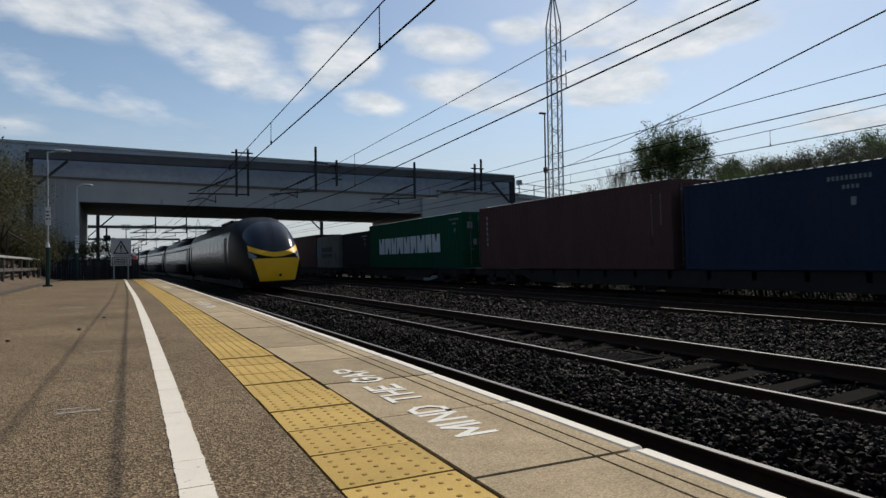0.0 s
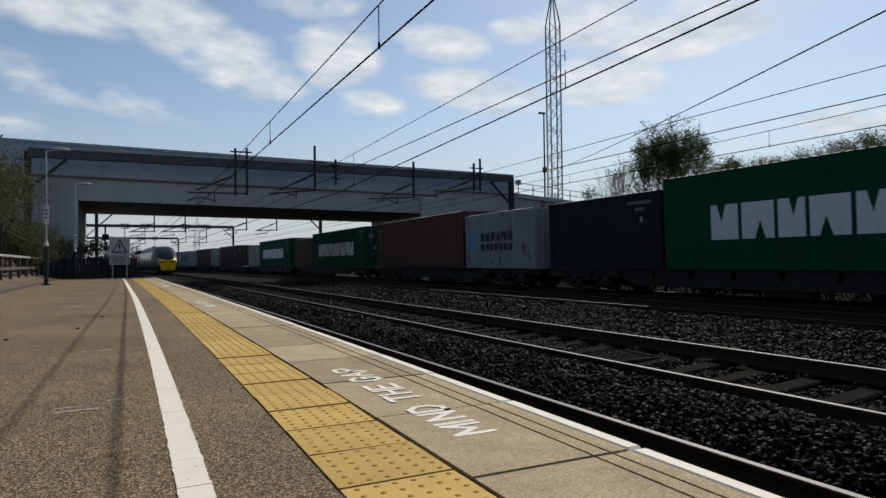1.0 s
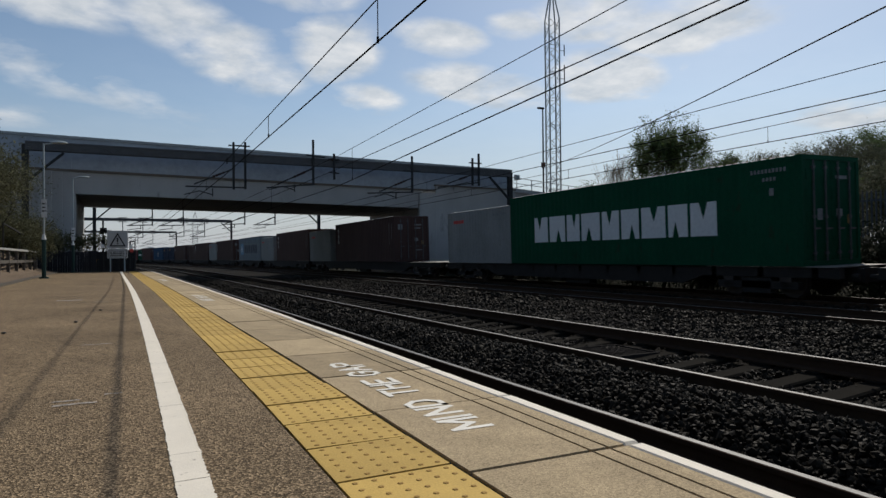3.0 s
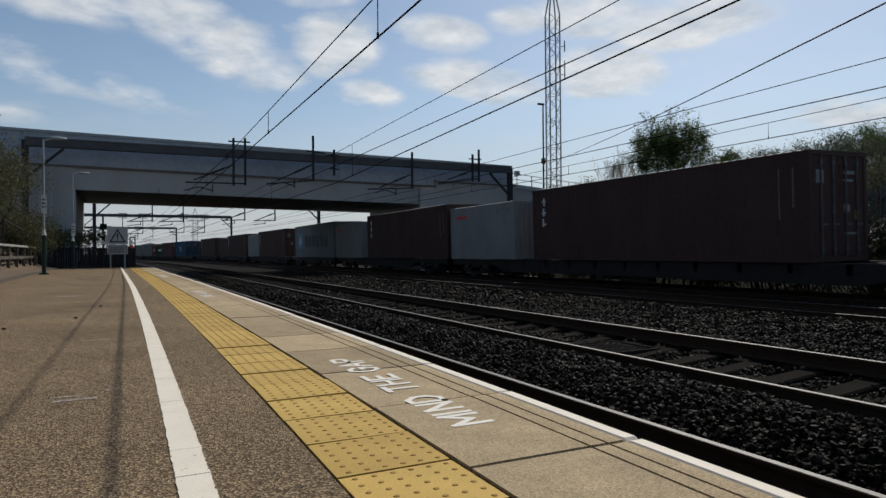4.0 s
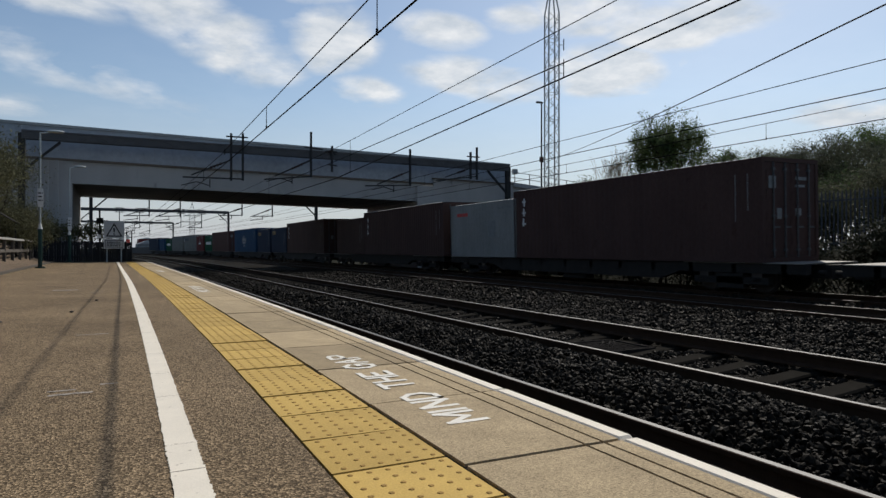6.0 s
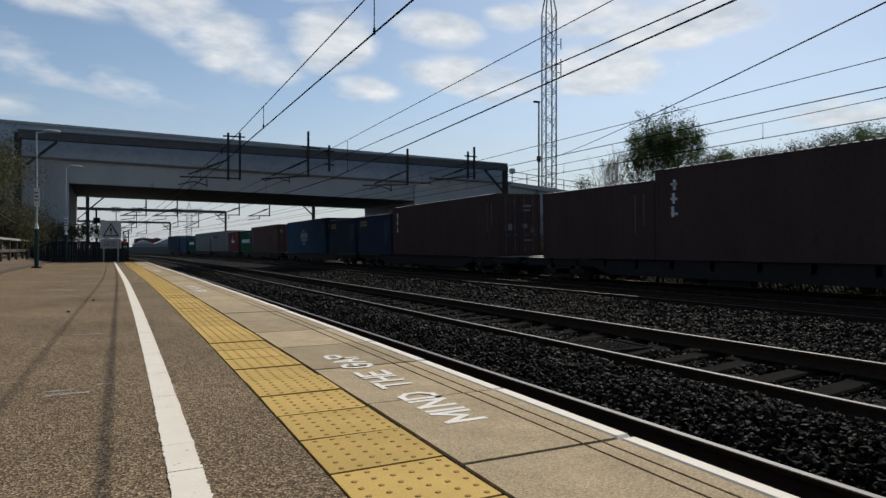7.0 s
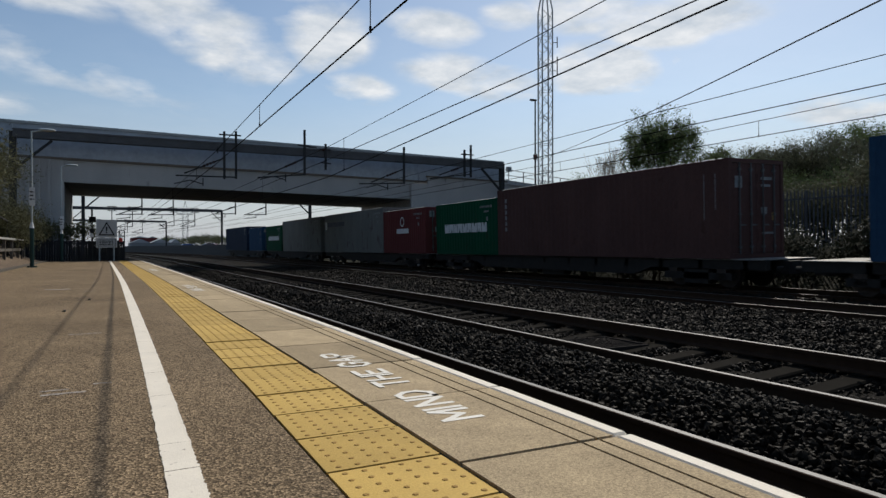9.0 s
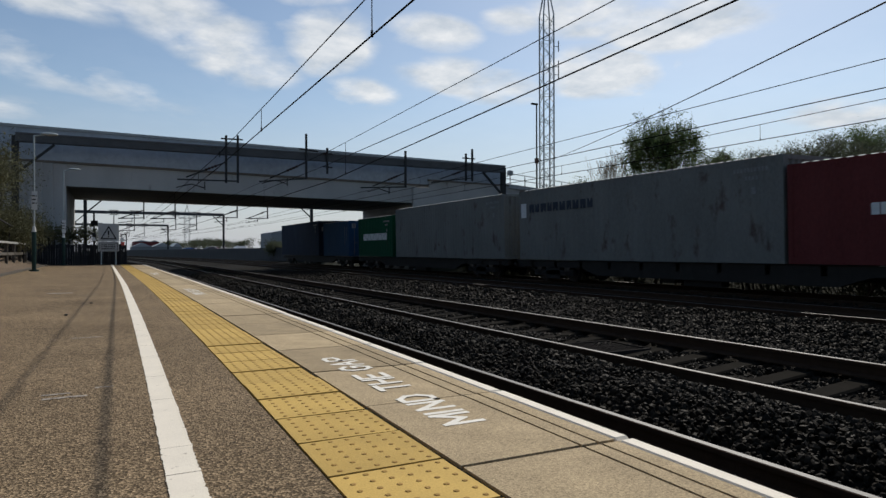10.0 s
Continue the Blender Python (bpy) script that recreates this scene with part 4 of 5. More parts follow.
def express_car(nose, L=23.9):
    c = thing("express_train_car", "dark grey express train driving car with yellow nose" if nose else "dark grey express passenger train coach", "train car", group="express train cars")
    bm = bmesh.new()
    ys = [3.6, L - 0.2] if nose else [0.2, L - 0.2]
    rings = []
    if nose:
        for k, y in ((0.12, -0.105), (0.3, -0.10), (0.5, -0.085), (0.7, -0.06), (0.88, -0.03)):
            rings.append([(x * k, y, 1.15 + (z - 1.15) * k) for x, _, z in nose_ring(0.0)])
        rings += [nose_ring((i / 30) ** 1.5) for i in range(31)]
        rings.append([(x, L - 0.2, z) for x, _, z in nose_ring(1.0)])
    else:
        rings = [car_ring(1.365, 3.52, 0.32, 0.2), car_ring(1.365, 3.52, 0.32, L - 0.2)]
    loft(bm, rings)
    body = part("body_shell", bm, M_BODY, c, smooth=True)
    if nose:
        patch(body, "windscreen", M_GLASSDARK, "large black curved windscreen", lambda u, v: glass_point(u, v), 40, 30, 0.035)
        patch(body, "nose_band", M_NOSEYELL, "curved yellow band under the windscreen", lambda u, v: (1.08 * u, (1.53 + 0.28 * u * u) * (1 - v) + (1.74 + 0.33 * u * u) * v), 40, 8, 0.045)
        patch(body, "coupler_cover", M_NOSEYELL, "yellow lower front panel", lambda u, v: (u * (0.76 + 0.26 * v), 0.48 + 0.99 * v), 28, 20, 0.045)
        for s in (-1, 1):
            patch(body, "headlight", M_LAMPGLASS, "clear swept-back headlight cover", lambda u, v: (s * (0.98 + 0.13 * u), 1.47 + 0.05 * u + (0.22 + 0.08 * u) * v), 14, 10, 0.055)
        bm = bmesh.new()
        bar(bm, (0.12, -0.06, 0.72), (0.12, -0.14, 0.72), 0.06, 12)
        part("coupler_hatch", bm, M_SKIRT, body)
    # sides: upper panel paler and glossier to imitate reflected sky, windows and doors, all following the body's curve
    def side_x(z):
        if nose:
            q = (z - 1.90) / 1.62
            a = math.copysign(abs(q) ** (1 / (0.85 if q > 0 else 0.6)), q)
            return 1.365 * (1 - a * a) ** 0.31
        return 1.365 * float(np.interp(z, (0.64, 1.216, 1.76, 2.496, 3.072), (0.97, 1.0, 1.0, 0.93, 0.80)))

    def panel(name, material, s, y0, y1, z0, z1, proud):
        bm = bmesh.new()
        g = [[bm.verts.new((s * (side_x(z0 + (z1 - z0) * k / 6) + proud), y, z0 + (z1 - z0) * k / 6)) for k in range(7)] for y in (y0, y1)]
        for k in range(6):
            bm.faces.new((g[0][k], g[1][k], g[1][k + 1], g[0][k + 1]))
        part(name, bm, material, body, smooth=True)

    n0, n1 = ys[0] + (1.2 if nose else 0.6), L - 0.9
    for s in (-1, 1):
        panel("side_band", M_BODYSIDE, s, n0 - 0.4, n1 + 0.5, 1.35, 2.85, 0.006)
        k = n0 + 1.7
        while k < n1 - 2.2:
            panel("window", M_SIDEGLASS, s, k, k + 1.05, 1.72, 2.36, 0.012)
            k += 1.75
        for yd in (n0 + 0.15, n1 - 1.15):
            panel("door", M_BODY, s, yd, yd + 0.95, 0.75, 2.6, 0.016)
    bm = bmesh.new()
    box(bm, -1.15, 1.15, ys[0] - (1.6 if nose else 0), L - 0.3, 0.16, 0.42)
    box(bm, -0.6, 0.6, L - 0.25, L, 0.7, 3.0)
    part("skirt", bm, M_SKIRT, c)
    for yc in (4.4, L - 3.6):
        b = bmesh.new()
        box(b, -1.05, 1.05, yc - 1.6, yc + 1.6, 0.28, 0.6)
        bg = part("bogie", b, M_SKIRT, c)
        for dy in (-1.35, 1.35):
            o = new("wheelset", WHEELSET)
            o.parent = bg
            o.matrix_basis = pose(0, yc + dy, 0.44)
    for f0, w0, l0 in ((0.3, 0.8, 3.5), (0.65, 0.7, 3.0)):
        bm = bmesh.new()
        box(bm, -w0, w0, L * f0, L * f0 + l0, 3.44, 3.57)
        bevel(bm, 0.04)
        part("roof_unit", bm, M_BODY, c)
    return c


EXPRESS = []
lead = express_car(True)
EXPRESS.append((lead, 0.0))
coach = express_car(False)
EXPRESS.append((coach, 24.1))
for k in range(2, 9):
    EXPRESS.append((copy_thing(coach, Matrix()), 24.1 * k))
# ---- lineside things ----
M_LAMPGREEN = mat("dark_green_paint", (0.008, 0.035, 0.032), 0.4, var=0.15)
M_LAMPGREY = mat("pale_grey_post_paint", (0.36, 0.40, 0.40), 0.45, var=0.12)
M_SIGNGREY = mat("weathered_sign_plate", (0.46, 0.46, 0.44), 0.6, var=0.12, scale=3, spots=((0.25, 0.24, 0.22), 2.5, 0.62))
M_SIGNWHITE = mat("white_sign_plate", (0.66, 0.67, 0.66), 0.5, var=0.08)
M_BLACK = mat("black_paint", (0.014, 0.014, 0.014), 0.6)
M_BOARD = mat("dark_weathered_boards", (0.022, 0.022, 0.024), 0.85, var=0.35, scale=5, objrand=0.3)
M_TIMBER = mat("grey_weathered_timber", (0.085, 0.076, 0.064), 0.85, var=0.3, scale=6)
M_RAILPALE = mat("pale_handrail_paint", (0.36, 0.36, 0.34), 0.5, var=0.1)
M_PALISADE = mat("dull_galvanised_palisade", (0.075, 0.08, 0.085), 0.6, 0.3, var=0.25, scale=4, objrand=0.2)
M_BARK = mat("rough_bark", (0.035, 0.028, 0.022), 0.9, var=0.35, scale=9, bump=0.6)
M_PALEBARK = mat("pale_twig_bark", (0.30, 0.24, 0.17), 0.9, var=0.3, scale=9)
M_LEAF = leaf_mat("dark_green_leaf", (0.10, 0.145, 0.05), 0.5)
M_LEAF2 = leaf_mat("fresh_spring_leaf", (0.095, 0.105, 0.06), 0.45)
M_BRAMBLE = leaf_mat("bramble_leaf", (0.026, 0.030, 0.014), 0.10)
M_IVY = leaf_mat("shrub_leaf", (0.10, 0.10, 0.052), 0.35)
M_LITTER = mat("dead_leaf_litter", (0.12, 0.085, 0.055), 0.9, var=0.4, scale=7, fine=50, bump=0.6, depth=0.03)


def text_bars(bm, y, x0, x1, z, n, h, gap, rnd):
    """Lines of writing too small to read, as bars on a plate that faces -y."""
    for i in range(n):
        x = x0
        while x < x1 - 0.02:
            w = min(rnd.uniform(0.06, 0.18), x1 - x)
            box(bm, x, x + w, y - 0.006, y, z - i * gap, z - i * gap + h)
            x += w + 0.03


def lamp_post(x, y, h, plate_z, label):
    p = thing("platform_lamp_post", label, "lamp post", pose(x, y, 0), group="platform lamps")
    bm = bmesh.new(); bar(bm, (0, 0, 0), (0, 0, 0.06), 0.17, 14); bar(bm, (0, 0, 0.05), (0, 0, 1.45), 0.075, 14); bar(bm, (0, 0, 1.45), (0, 0, 1.5), 0.085, 14)
    part("lower_column", bm, M_LAMPGREEN, p, "thick dark green lower column")
    bm = bmesh.new(); bar(bm, (0, 0, 1.5), (0, 0, 1.72), 0.085, 14, 0.04)
    part("collar", bm, M_SIGNWHITE, p, "white tapered collar")
    bm = bmesh.new(); bar(bm, (0, 0, 1.7), (0, 0, h), 0.036, 10, 0.03)
    bar(bm, (0, 0, h - 0.03), (0.42, 0, h + 0.05), 0.026, 8)
    part("pole", bm, M_LAMPGREY, p)
    bm = bmesh.new()
    rings = []
    for t, w, a in ((0.0, 0.05, 0.03), (0.1, 0.13, 0.06), (0.35, 0.15, 0.08), (0.6, 0.12, 0.06), (0.68, 0.03, 0.02)):
        rings.append([(0.22 + t * 0.85, w * math.cos(k * math.pi / 5), h + 0.06 + a * max(-0.35, math.sin(k * math.pi / 5))) for k in range(10)])
    loft(bm, rings)
    part("lantern", bm, M_LAMPGREY, p, "flat pale street lantern", smooth=True)
    bm = bmesh.new(); box(bm, -0.07, 0.11, -0.075, -0.055, plate_z, plate_z + 0.7)
    pl = part("notice_plate", bm, M_SIGNWHITE, p, "small white notice plate")
    bm = bmesh.new(); text_bars(bm, -0.077, -0.05, 0.09, plate_z + 0.5, 3, 0.05, 0.14, random.Random(4))
    part("notice_text", bm, M_BLACK, pl, kind="stuff")
    return p


lamp_post(-2.47, 28.97, 5.2, 2.35, "green and grey platform lamp post with white notice plate")
lamp_post(-2.08, 40.25, 5.15, 1.75, "green and grey lamp post at the platform's end")


def warning_sign():
    s = thing("warning_sign", "large grey warning sign with black triangle on two posts", "sign", pose(0.08, 40.6, 0))
    for x in (-0.36, 0.36):
        bm = bmesh.new(); bar(bm, (x, 0.06, 0), (x, 0.06, 2.25), 0.035, 8)
        part("post", bm, M_LAMPGREY, s)
    bm = bmesh.new(); box(bm, -0.52, 0.52, -0.02, 0.02, 1.33, 2.32); bevel(bm, 0.008)
    top = part("triangle_plate", bm, M_SIGNGREY, s)
    bm = bmesh.new()
    out = [(-0.42, 1.43), (0.42, 1.43), (0.0, 2.2)]
    inn = [(-0.31, 1.495), (0.31, 1.495), (0.0, 2.07)]
    vo, vi = [bm.verts.new((x, -0.025, z)) for x, z in out], [bm.verts.new((x, -0.025, z)) for x, z in inn]
    for i in range(3):
        j = (i + 1) % 3
        bm.faces.new((vo[i], vo[j], vi[j], vi[i]))
    part("triangle_border", bm, M_BLACK, top)
    bm = bmesh.new(); bar(bm, (0, -0.025, 1.67), (0, -0.025, 1.92), 0.032, 8, 0.05); bar(bm, (0, -0.025, 1.55), (0, -0.025, 1.61), 0.04, 8)
    part("exclamation_mark", bm, M_BLACK, top)
    bm = bmesh.new(); box(bm, -0.52, 0.52, -0.02, 0.02, 0.76, 1.30); bevel(bm, 0.008)
    low = part("text_plate", bm, M_SIGNGREY, s)
    bm = bmesh.new()
    for a, b, c, d in ((-0.45, 0.45, 1.21, 1.235), (-0.45, 0.45, 0.82, 0.845), (-0.45, -0.425, 0.845, 1.21), (0.425, 0.45, 0.845, 1.21)):
        box(bm, a, b, -0.026, -0.02, c, d)
    part("plate_border", bm, M_BLACK, low)
    bm = bmesh.new(); text_bars(bm, -0.02, -0.36, 0.34, 1.09, 3, 0.055, 0.10, random.Random(8))
    part("plate_text", bm, M_BLACK, low, kind="stuff")


warning_sign()


def end_fence():
    f = thing("platform_end_fence", "dark vertical board fence across the platform end", "fence")
    bm = bmesh.new(); box(bm, -0.055, 0.055, -0.012, 0.012, 0, 1.28); bevel(bm, 0.006)
    me = mesh(bm, "board", M_BOARD)
    x, rnd = -4.6, random.Random(5)
    while x < 0.95:
        o = new("board", me); o.parent = f
        o.matrix_basis = pose(x, 41.45, -0.12 + rnd.uniform(-.03, .03), 0, rnd.uniform(-0.6, 0.6), 0)
        x += 0.118
    for z in (0.25, 0.95):
        bm = bmesh.new(); box(bm, -4.65, 0.98, 41.47, 41.53, z, z + 0.08)
        part("rail", bm, M_BOARD, f)
    g = thing("platform_end_gate", "dark steel barrier with uprights beside the warning sign", "gate")
    for x in (-0.62, 0.72, 0.98):
        bm = bmesh.new(); beam(bm, (x, 41.2, -0.1), (x, 41.2, 1.75 if x > 0 else 1.5), 0.06, 0.06)
        part("upright", bm, M_DARKSTEEL, g)
    for z in (1.05, 1.4, 1.72):
        bm = bmesh.new(); beam(bm, (0.70, 41.2, z), (1.0, 41.2, z), 0.05, 0.05)
        part("crossbar", bm, M_DARKSTEEL, g)
    for x, z, m in ((-0.68, 1.45, M_SIGNWHITE), (0.8, 1.2, M_MARKRED), (0.76, 1.42, M_SIGNWHITE), (-0.66, 1.7, M_BLACK)):
        bm = bmesh.new(); box(bm, x - 0.09, x + 0.09, 41.13, 41.16, z - 0.1, z + 0.1)
        part("small_plate", bm, m, g)
    a = thing("signal_post", "slim dark post with a black box at the top", "post", pose(-0.82, 52.0, -0.6))
    bm = bmesh.new(); bar(bm, (0, 0, 0), (0, 0, 4.1), 0.06, 8); part("pole", bm, M_DARKSTEEL, a)
    bm = bmesh.new(); box(bm, -0.2, 0.24, -0.12, 0.12, 3.15, 3.55); part("lamp_box", bm, M_BLACK, a)


end_fence()


def side_rail():
    f = thing("lineside_railing", "low timber railing with a pale top rail", "railing")
    for i in range(13):
        y = 11 + i * 2.38
        bm = bmesh.new(); beam(bm, (-3.75, y, -0.1), (-3.75, y, 1.1), 0.11, 0.11)
        part("post", bm, M_TIMBER, f)
        bm = bmesh.new(); beam(bm, (-3.72, y, 0.9), (-4.25, y + 0.1, 0.1), 0.07, 0.07)
        part("stay", bm, M_TIMBER, f)
    for z, m, h in ((1.14, M_RAILPALE, 0.08), (0.66, M_TIMBER, 0.12)):
        bm = bmesh.new(); beam(bm, (-3.75, 10.5, z), (-3.75, 39.7, z), 0.22 if z > 1 else 0.08, h)
        part("rail", bm, m, f)
    s = thing("step_handrail", "dark sloping handrail on the bank", "handrail")
    bm = bmesh.new(); beam(bm, (-4.3, 33, 2.3), (-3.3, 40, 1.35), 0.06, 0.06); part("rail", bm, M_DARKSTEEL, s)
    for k in range(4):
        bm = bmesh.new(); beam(bm, (-4.3 + k * 0.33, 33 + k * 2.33, 0.0), (-4.3 + k * 0.33, 33 + k * 2.33, 2.3 - 0.32 * k), 0.05, 0.05); part("post", bm, M_DARKSTEEL, s)


side_rail()


# ---- trees and shrubs ----
def limbs(bm, rnd, p, d, length, r, depth, tips, spread=0.6, droop=0.0, gr=2):
    """A limb that bends as it goes and forks at its end."""
    for k in range(3):
        q = p + d * (length / 3)
        bar(bm, p, q, max(r, 0.0075), 6 if r > 0.03 else 4, max(r * 0.85, 0.007))
        r *= 0.85
        p = q
        d = (d + Vector((rnd.uniform(-.18, .18), rnd.uniform(-.18, .18), rnd.uniform(-.05, .16) - droop))).normalized()
        if depth <= 2:
            tips.append(p.copy())
    if depth == 0:
        tips.append(p.copy())
        return
    for k in range(rnd.choice((2, 3, 3)) if depth > 1 else gr):
        e = (d + Vector((rnd.uniform(-1, 1), rnd.uniform(-1, 1), rnd.uniform(-.35, .75))) * spread).normalized()
        limbs(bm, rnd, p, e, length * rnd.uniform(0.62, 0.85), r * rnd.uniform(0.55, 0.75), depth - 1, tips, spread, droop, gr)


def leaves(tips, rnd, per, size, cloud):
    vs, fs = [], []
    for t in tips:
        for _ in range(per):
            c = t + Vector((rnd.gauss(0, cloud), rnd.gauss(0, cloud), rnd.gauss(0, cloud * 0.8)))
            a = Vector((rnd.uniform(-1, 1), rnd.uniform(-1, 1), rnd.uniform(-1, 1))).normalized()
            b = a.orthogonal().normalized()
            s = size * rnd.uniform(0.6, 1.3)
            o = len(vs)
            vs += [c - a * s, c + b * s * 0.75, c + a * s]
            fs.append((o, o + 1, o + 2))
    return vs, fs


def tree(name, x, y, z, height, label, leafy, seed, per=4, size=0.10, cloud=0.28, depth=5, spread=0.6, stems=1, leaf=None, category="tree", cut=1.0, group="", first=0.30, bark=None, slim=1.0, reach=50.0):
    rnd = random.Random(seed)
    t = thing(name, label, category, pose(x, y, z), group=group)
    grown, tips = [], []
    for s in range(stems):
        d = Vector((rnd.uniform(-.25, .25), rnd.uniform(-.25, .25), 1)) if stems == 1 else Vector((rnd.uniform(-.7, .7), rnd.uniform(-.7, .7), 1))
        grown.append(bmesh.new())
        limbs(grown[-1], rnd, Vector((rnd.uniform(-.5, .5) * (stems > 1), rnd.uniform(-.5, .5) * (stems > 1), 0)), d.normalized(), height * first, height * 0.022 * slim, depth, tips, spread)
    k = height / max(p.z for p in tips)
    def drawn_in(p):
        f = cut / math.sqrt(1 + (p.x ** 2 + p.y ** 2) * cut * cut / reach ** 2)
        return Vector((p.x * f, p.y * f, p.z * k))

    for bm in grown:
        for v in bm.verts:
            v.co = drawn_in(v.co)
        part("trunk" if stems == 1 else "stem", bm, bark or M_BARK, t)
    tips = [drawn_in(p) for p in tips]
    if leafy:
        rnd.shuffle(tips)
        tips = tips[:int(len(tips) * leafy)]
        vs, fs = leaves(tips, rnd, per, size, cloud)
        soup("crown", vs, fs, leaf or M_LEAF, t)
    return t


tree("hawthorn_tree", 34.1, 33.0, 0.6, 9.9, "broad dark green tree with ragged twiggy crown", 0.46, 11, per=12, size=0.10, cloud=0.18, depth=5, spread=0.8, stems=6, reach=4.4, cut=0.85, first=0.26)
tree("hawthorn_tree", 38.4, 33.5, 0.6, 8.7, "broad dark green tree beside a taller one", 0.42, 15, reach=4.4, per=11, size=0.095, cloud=0.17, depth=5, spread=0.8, stems=5, leaf=M_LEAF, cut=0.9, first=0.26)
tree("bare_tree", 36.3, 33.4, 0.6, 10.2, "bare twigs rising from a green tree", 0.25, 23, per=2, size=0.06, cloud=0.15, depth=5, spread=0.45, reach=1.8)
tree("bare_tree", 37.6, 33.8, 0.6, 11.3, "thin bare twiggy tree rising through green trees", 0, 21, depth=5, spread=0.5, reach=1.8)
tree("bare_shrub", 30.0, 33.5, 0.6, 7.0, "pale bare upright shrub", 0.05, 31, depth=5, spread=0.3, stems=9, cut=0.5, slim=0.55, per=1, leaf=M_LEAF2, bark=M_PALEBARK)
tree("bare_shrub", 29.2, 36.0, 0.6, 5.2, "low green leafy shrub by the fence", 0.6, 37, per=3, size=0.1, cloud=0.3, depth=4, spread=0.6, stems=2)
tree("bare_shrub", 34.0, 47.0, 3.0, 3.7, "bare twiggy shrub on the bridge bank", 0, 38, depth=5, spread=0.6, stems=3)
for i, (x, y, h) in enumerate(((40.6, 31.5, 7.9), (43.5, 30.5, 8.4), (46.0, 30.0, 8.9), (48.2, 29.0, 8.8), (50.6, 28.6, 8.7), (53.0, 28.0, 7.6), (55.0, 27.5, 7.4))):
    tree("scrub_tree", x, y, 0.5, h - 0.3, "grey-green scrub tree with fine spring twigs", 0.8, 51 + i, per=9, size=0.08, cloud=0.24, depth=5, spread=0.6, stems=4, slim=0.6, leaf=M_LEAF2, group="scrub behind the fence")
tree("evergreen_tree", 53.6, 29.2, 0.5, 9.9, "dark green evergreen tree", 1.0, 71, per=30, size=0.12, cloud=0.34, depth=4, spread=0.7)
# dense lower growth behind the fence
for i, (x, y) in enumerate(((30, 31), (33, 29), (36, 28), (39, 27), (42, 26), (45, 24), (48, 22), (35.5, 33), (38.5, 32), (29, 36), (46, 27))):
    tree("thicket_shrub", x, y, 0.5, (3.6 if x < 32 else 4.9) + (i % 3) * 0.5, "dense dark green thicket shrub", 1.0, 81 + i, per=26, size=0.075, cloud=0.4, depth=3, spread=0.9, stems=4, group="thicket", category="shrub")
for i in range(10):
    tree("thicket_shrub", 26.2 + (i % 3) * 1.3, 6.0 + i * 2.7, 0.4, 2.7 + (i % 4) * 0.3, "dense dark green thicket shrub", 1.0, 201 + i, per=26, size=0.09, cloud=0.4, depth=3, spread=0.9, stems=4, group="thicket", category="shrub", leaf=M_IVY)
# bramble on the bank before the fence
for i in range(30):
    tree("bramble", 20.2 + (i % 3) * 0.5, 3.0 + i * 1.15, -0.72, 1.3 + 0.25 * (i % 4), "low bramble growing on the far bank", 1.0, 101 + i, per=34, size=0.09, cloud=0.26, depth=2, spread=1.1, stems=4, group="brambles", category="shrub", leaf=M_BRAMBLE)
# overgrown bank beside the platform; shrubs before y = 25 are unseen, added to block sky light
for i, (x, y, h) in enumerate(((-5.1, 30.5, 4.4), (-4.8, 27.5, 4.5), (-5.6, 34.0, 4.6), (-6.0, 24.0, 5.2), (-6.5, 19.0, 5.5), (-7.5, 12.0, 6.0), (-7.5, 6.0, 6.2), (-7.8, 0.0, 6.5), (-7.8, -6.0, 6.5), (-8.0, -12.0, 6.5), (-5.4, 38.0, 3.2), (-4.3, 36.5, 2.2), (-4.0, 42.5, 1.9))):
    tree("bank_shrub", x, y, 0.3, h, "overgrown green shrub on the platform bank, nearer ones unseen sky blockers", 0.95, 121 + i, per=(14 if 18 < y else 5), size=(0.06 if 18 < y else 0.13), cloud=0.4, depth=4, spread=0.75, stems=4, group="bank shrubs", category="shrub", leaf=M_IVY)
for i in range(5):
    tree("ivy_clump", -3.4 + i * 0.75, 42.4, 0.9, 1.0 + 0.2 * (i % 2), "leafy growth spilling over the end fence", 1.0, 141 + i, per=5, size=0.09, cloud=0.22, depth=2, spread=1.0, stems=3, group="ivy", category="shrub", leaf=M_IVY)

# leaf litter on the bank by the platform
bm = bmesh.new()
rows = [[bm.verts.new((x + noise.noise((x, y * 0.5, 3)) * 0.1, y, z + noise.noise((x * 2, y, 7)) * 0.10)) for x, z in ((-2.86, 0.0), (-3.5, 0.14), (-4.1, 0.42), (-5.0, 0.95), (-6.5, 1.5))] for y in range(-10, 46)]
for a, b in zip(rows, rows[1:]):
    for i in range(4):
        bm.faces.new((a[i], a[i + 1], b[i + 1], b[i]))
tagged(part("leafy_bank", bm, M_LITTER, None, "brown bank strewn with dead leaves", kind="structure"), category="bank")


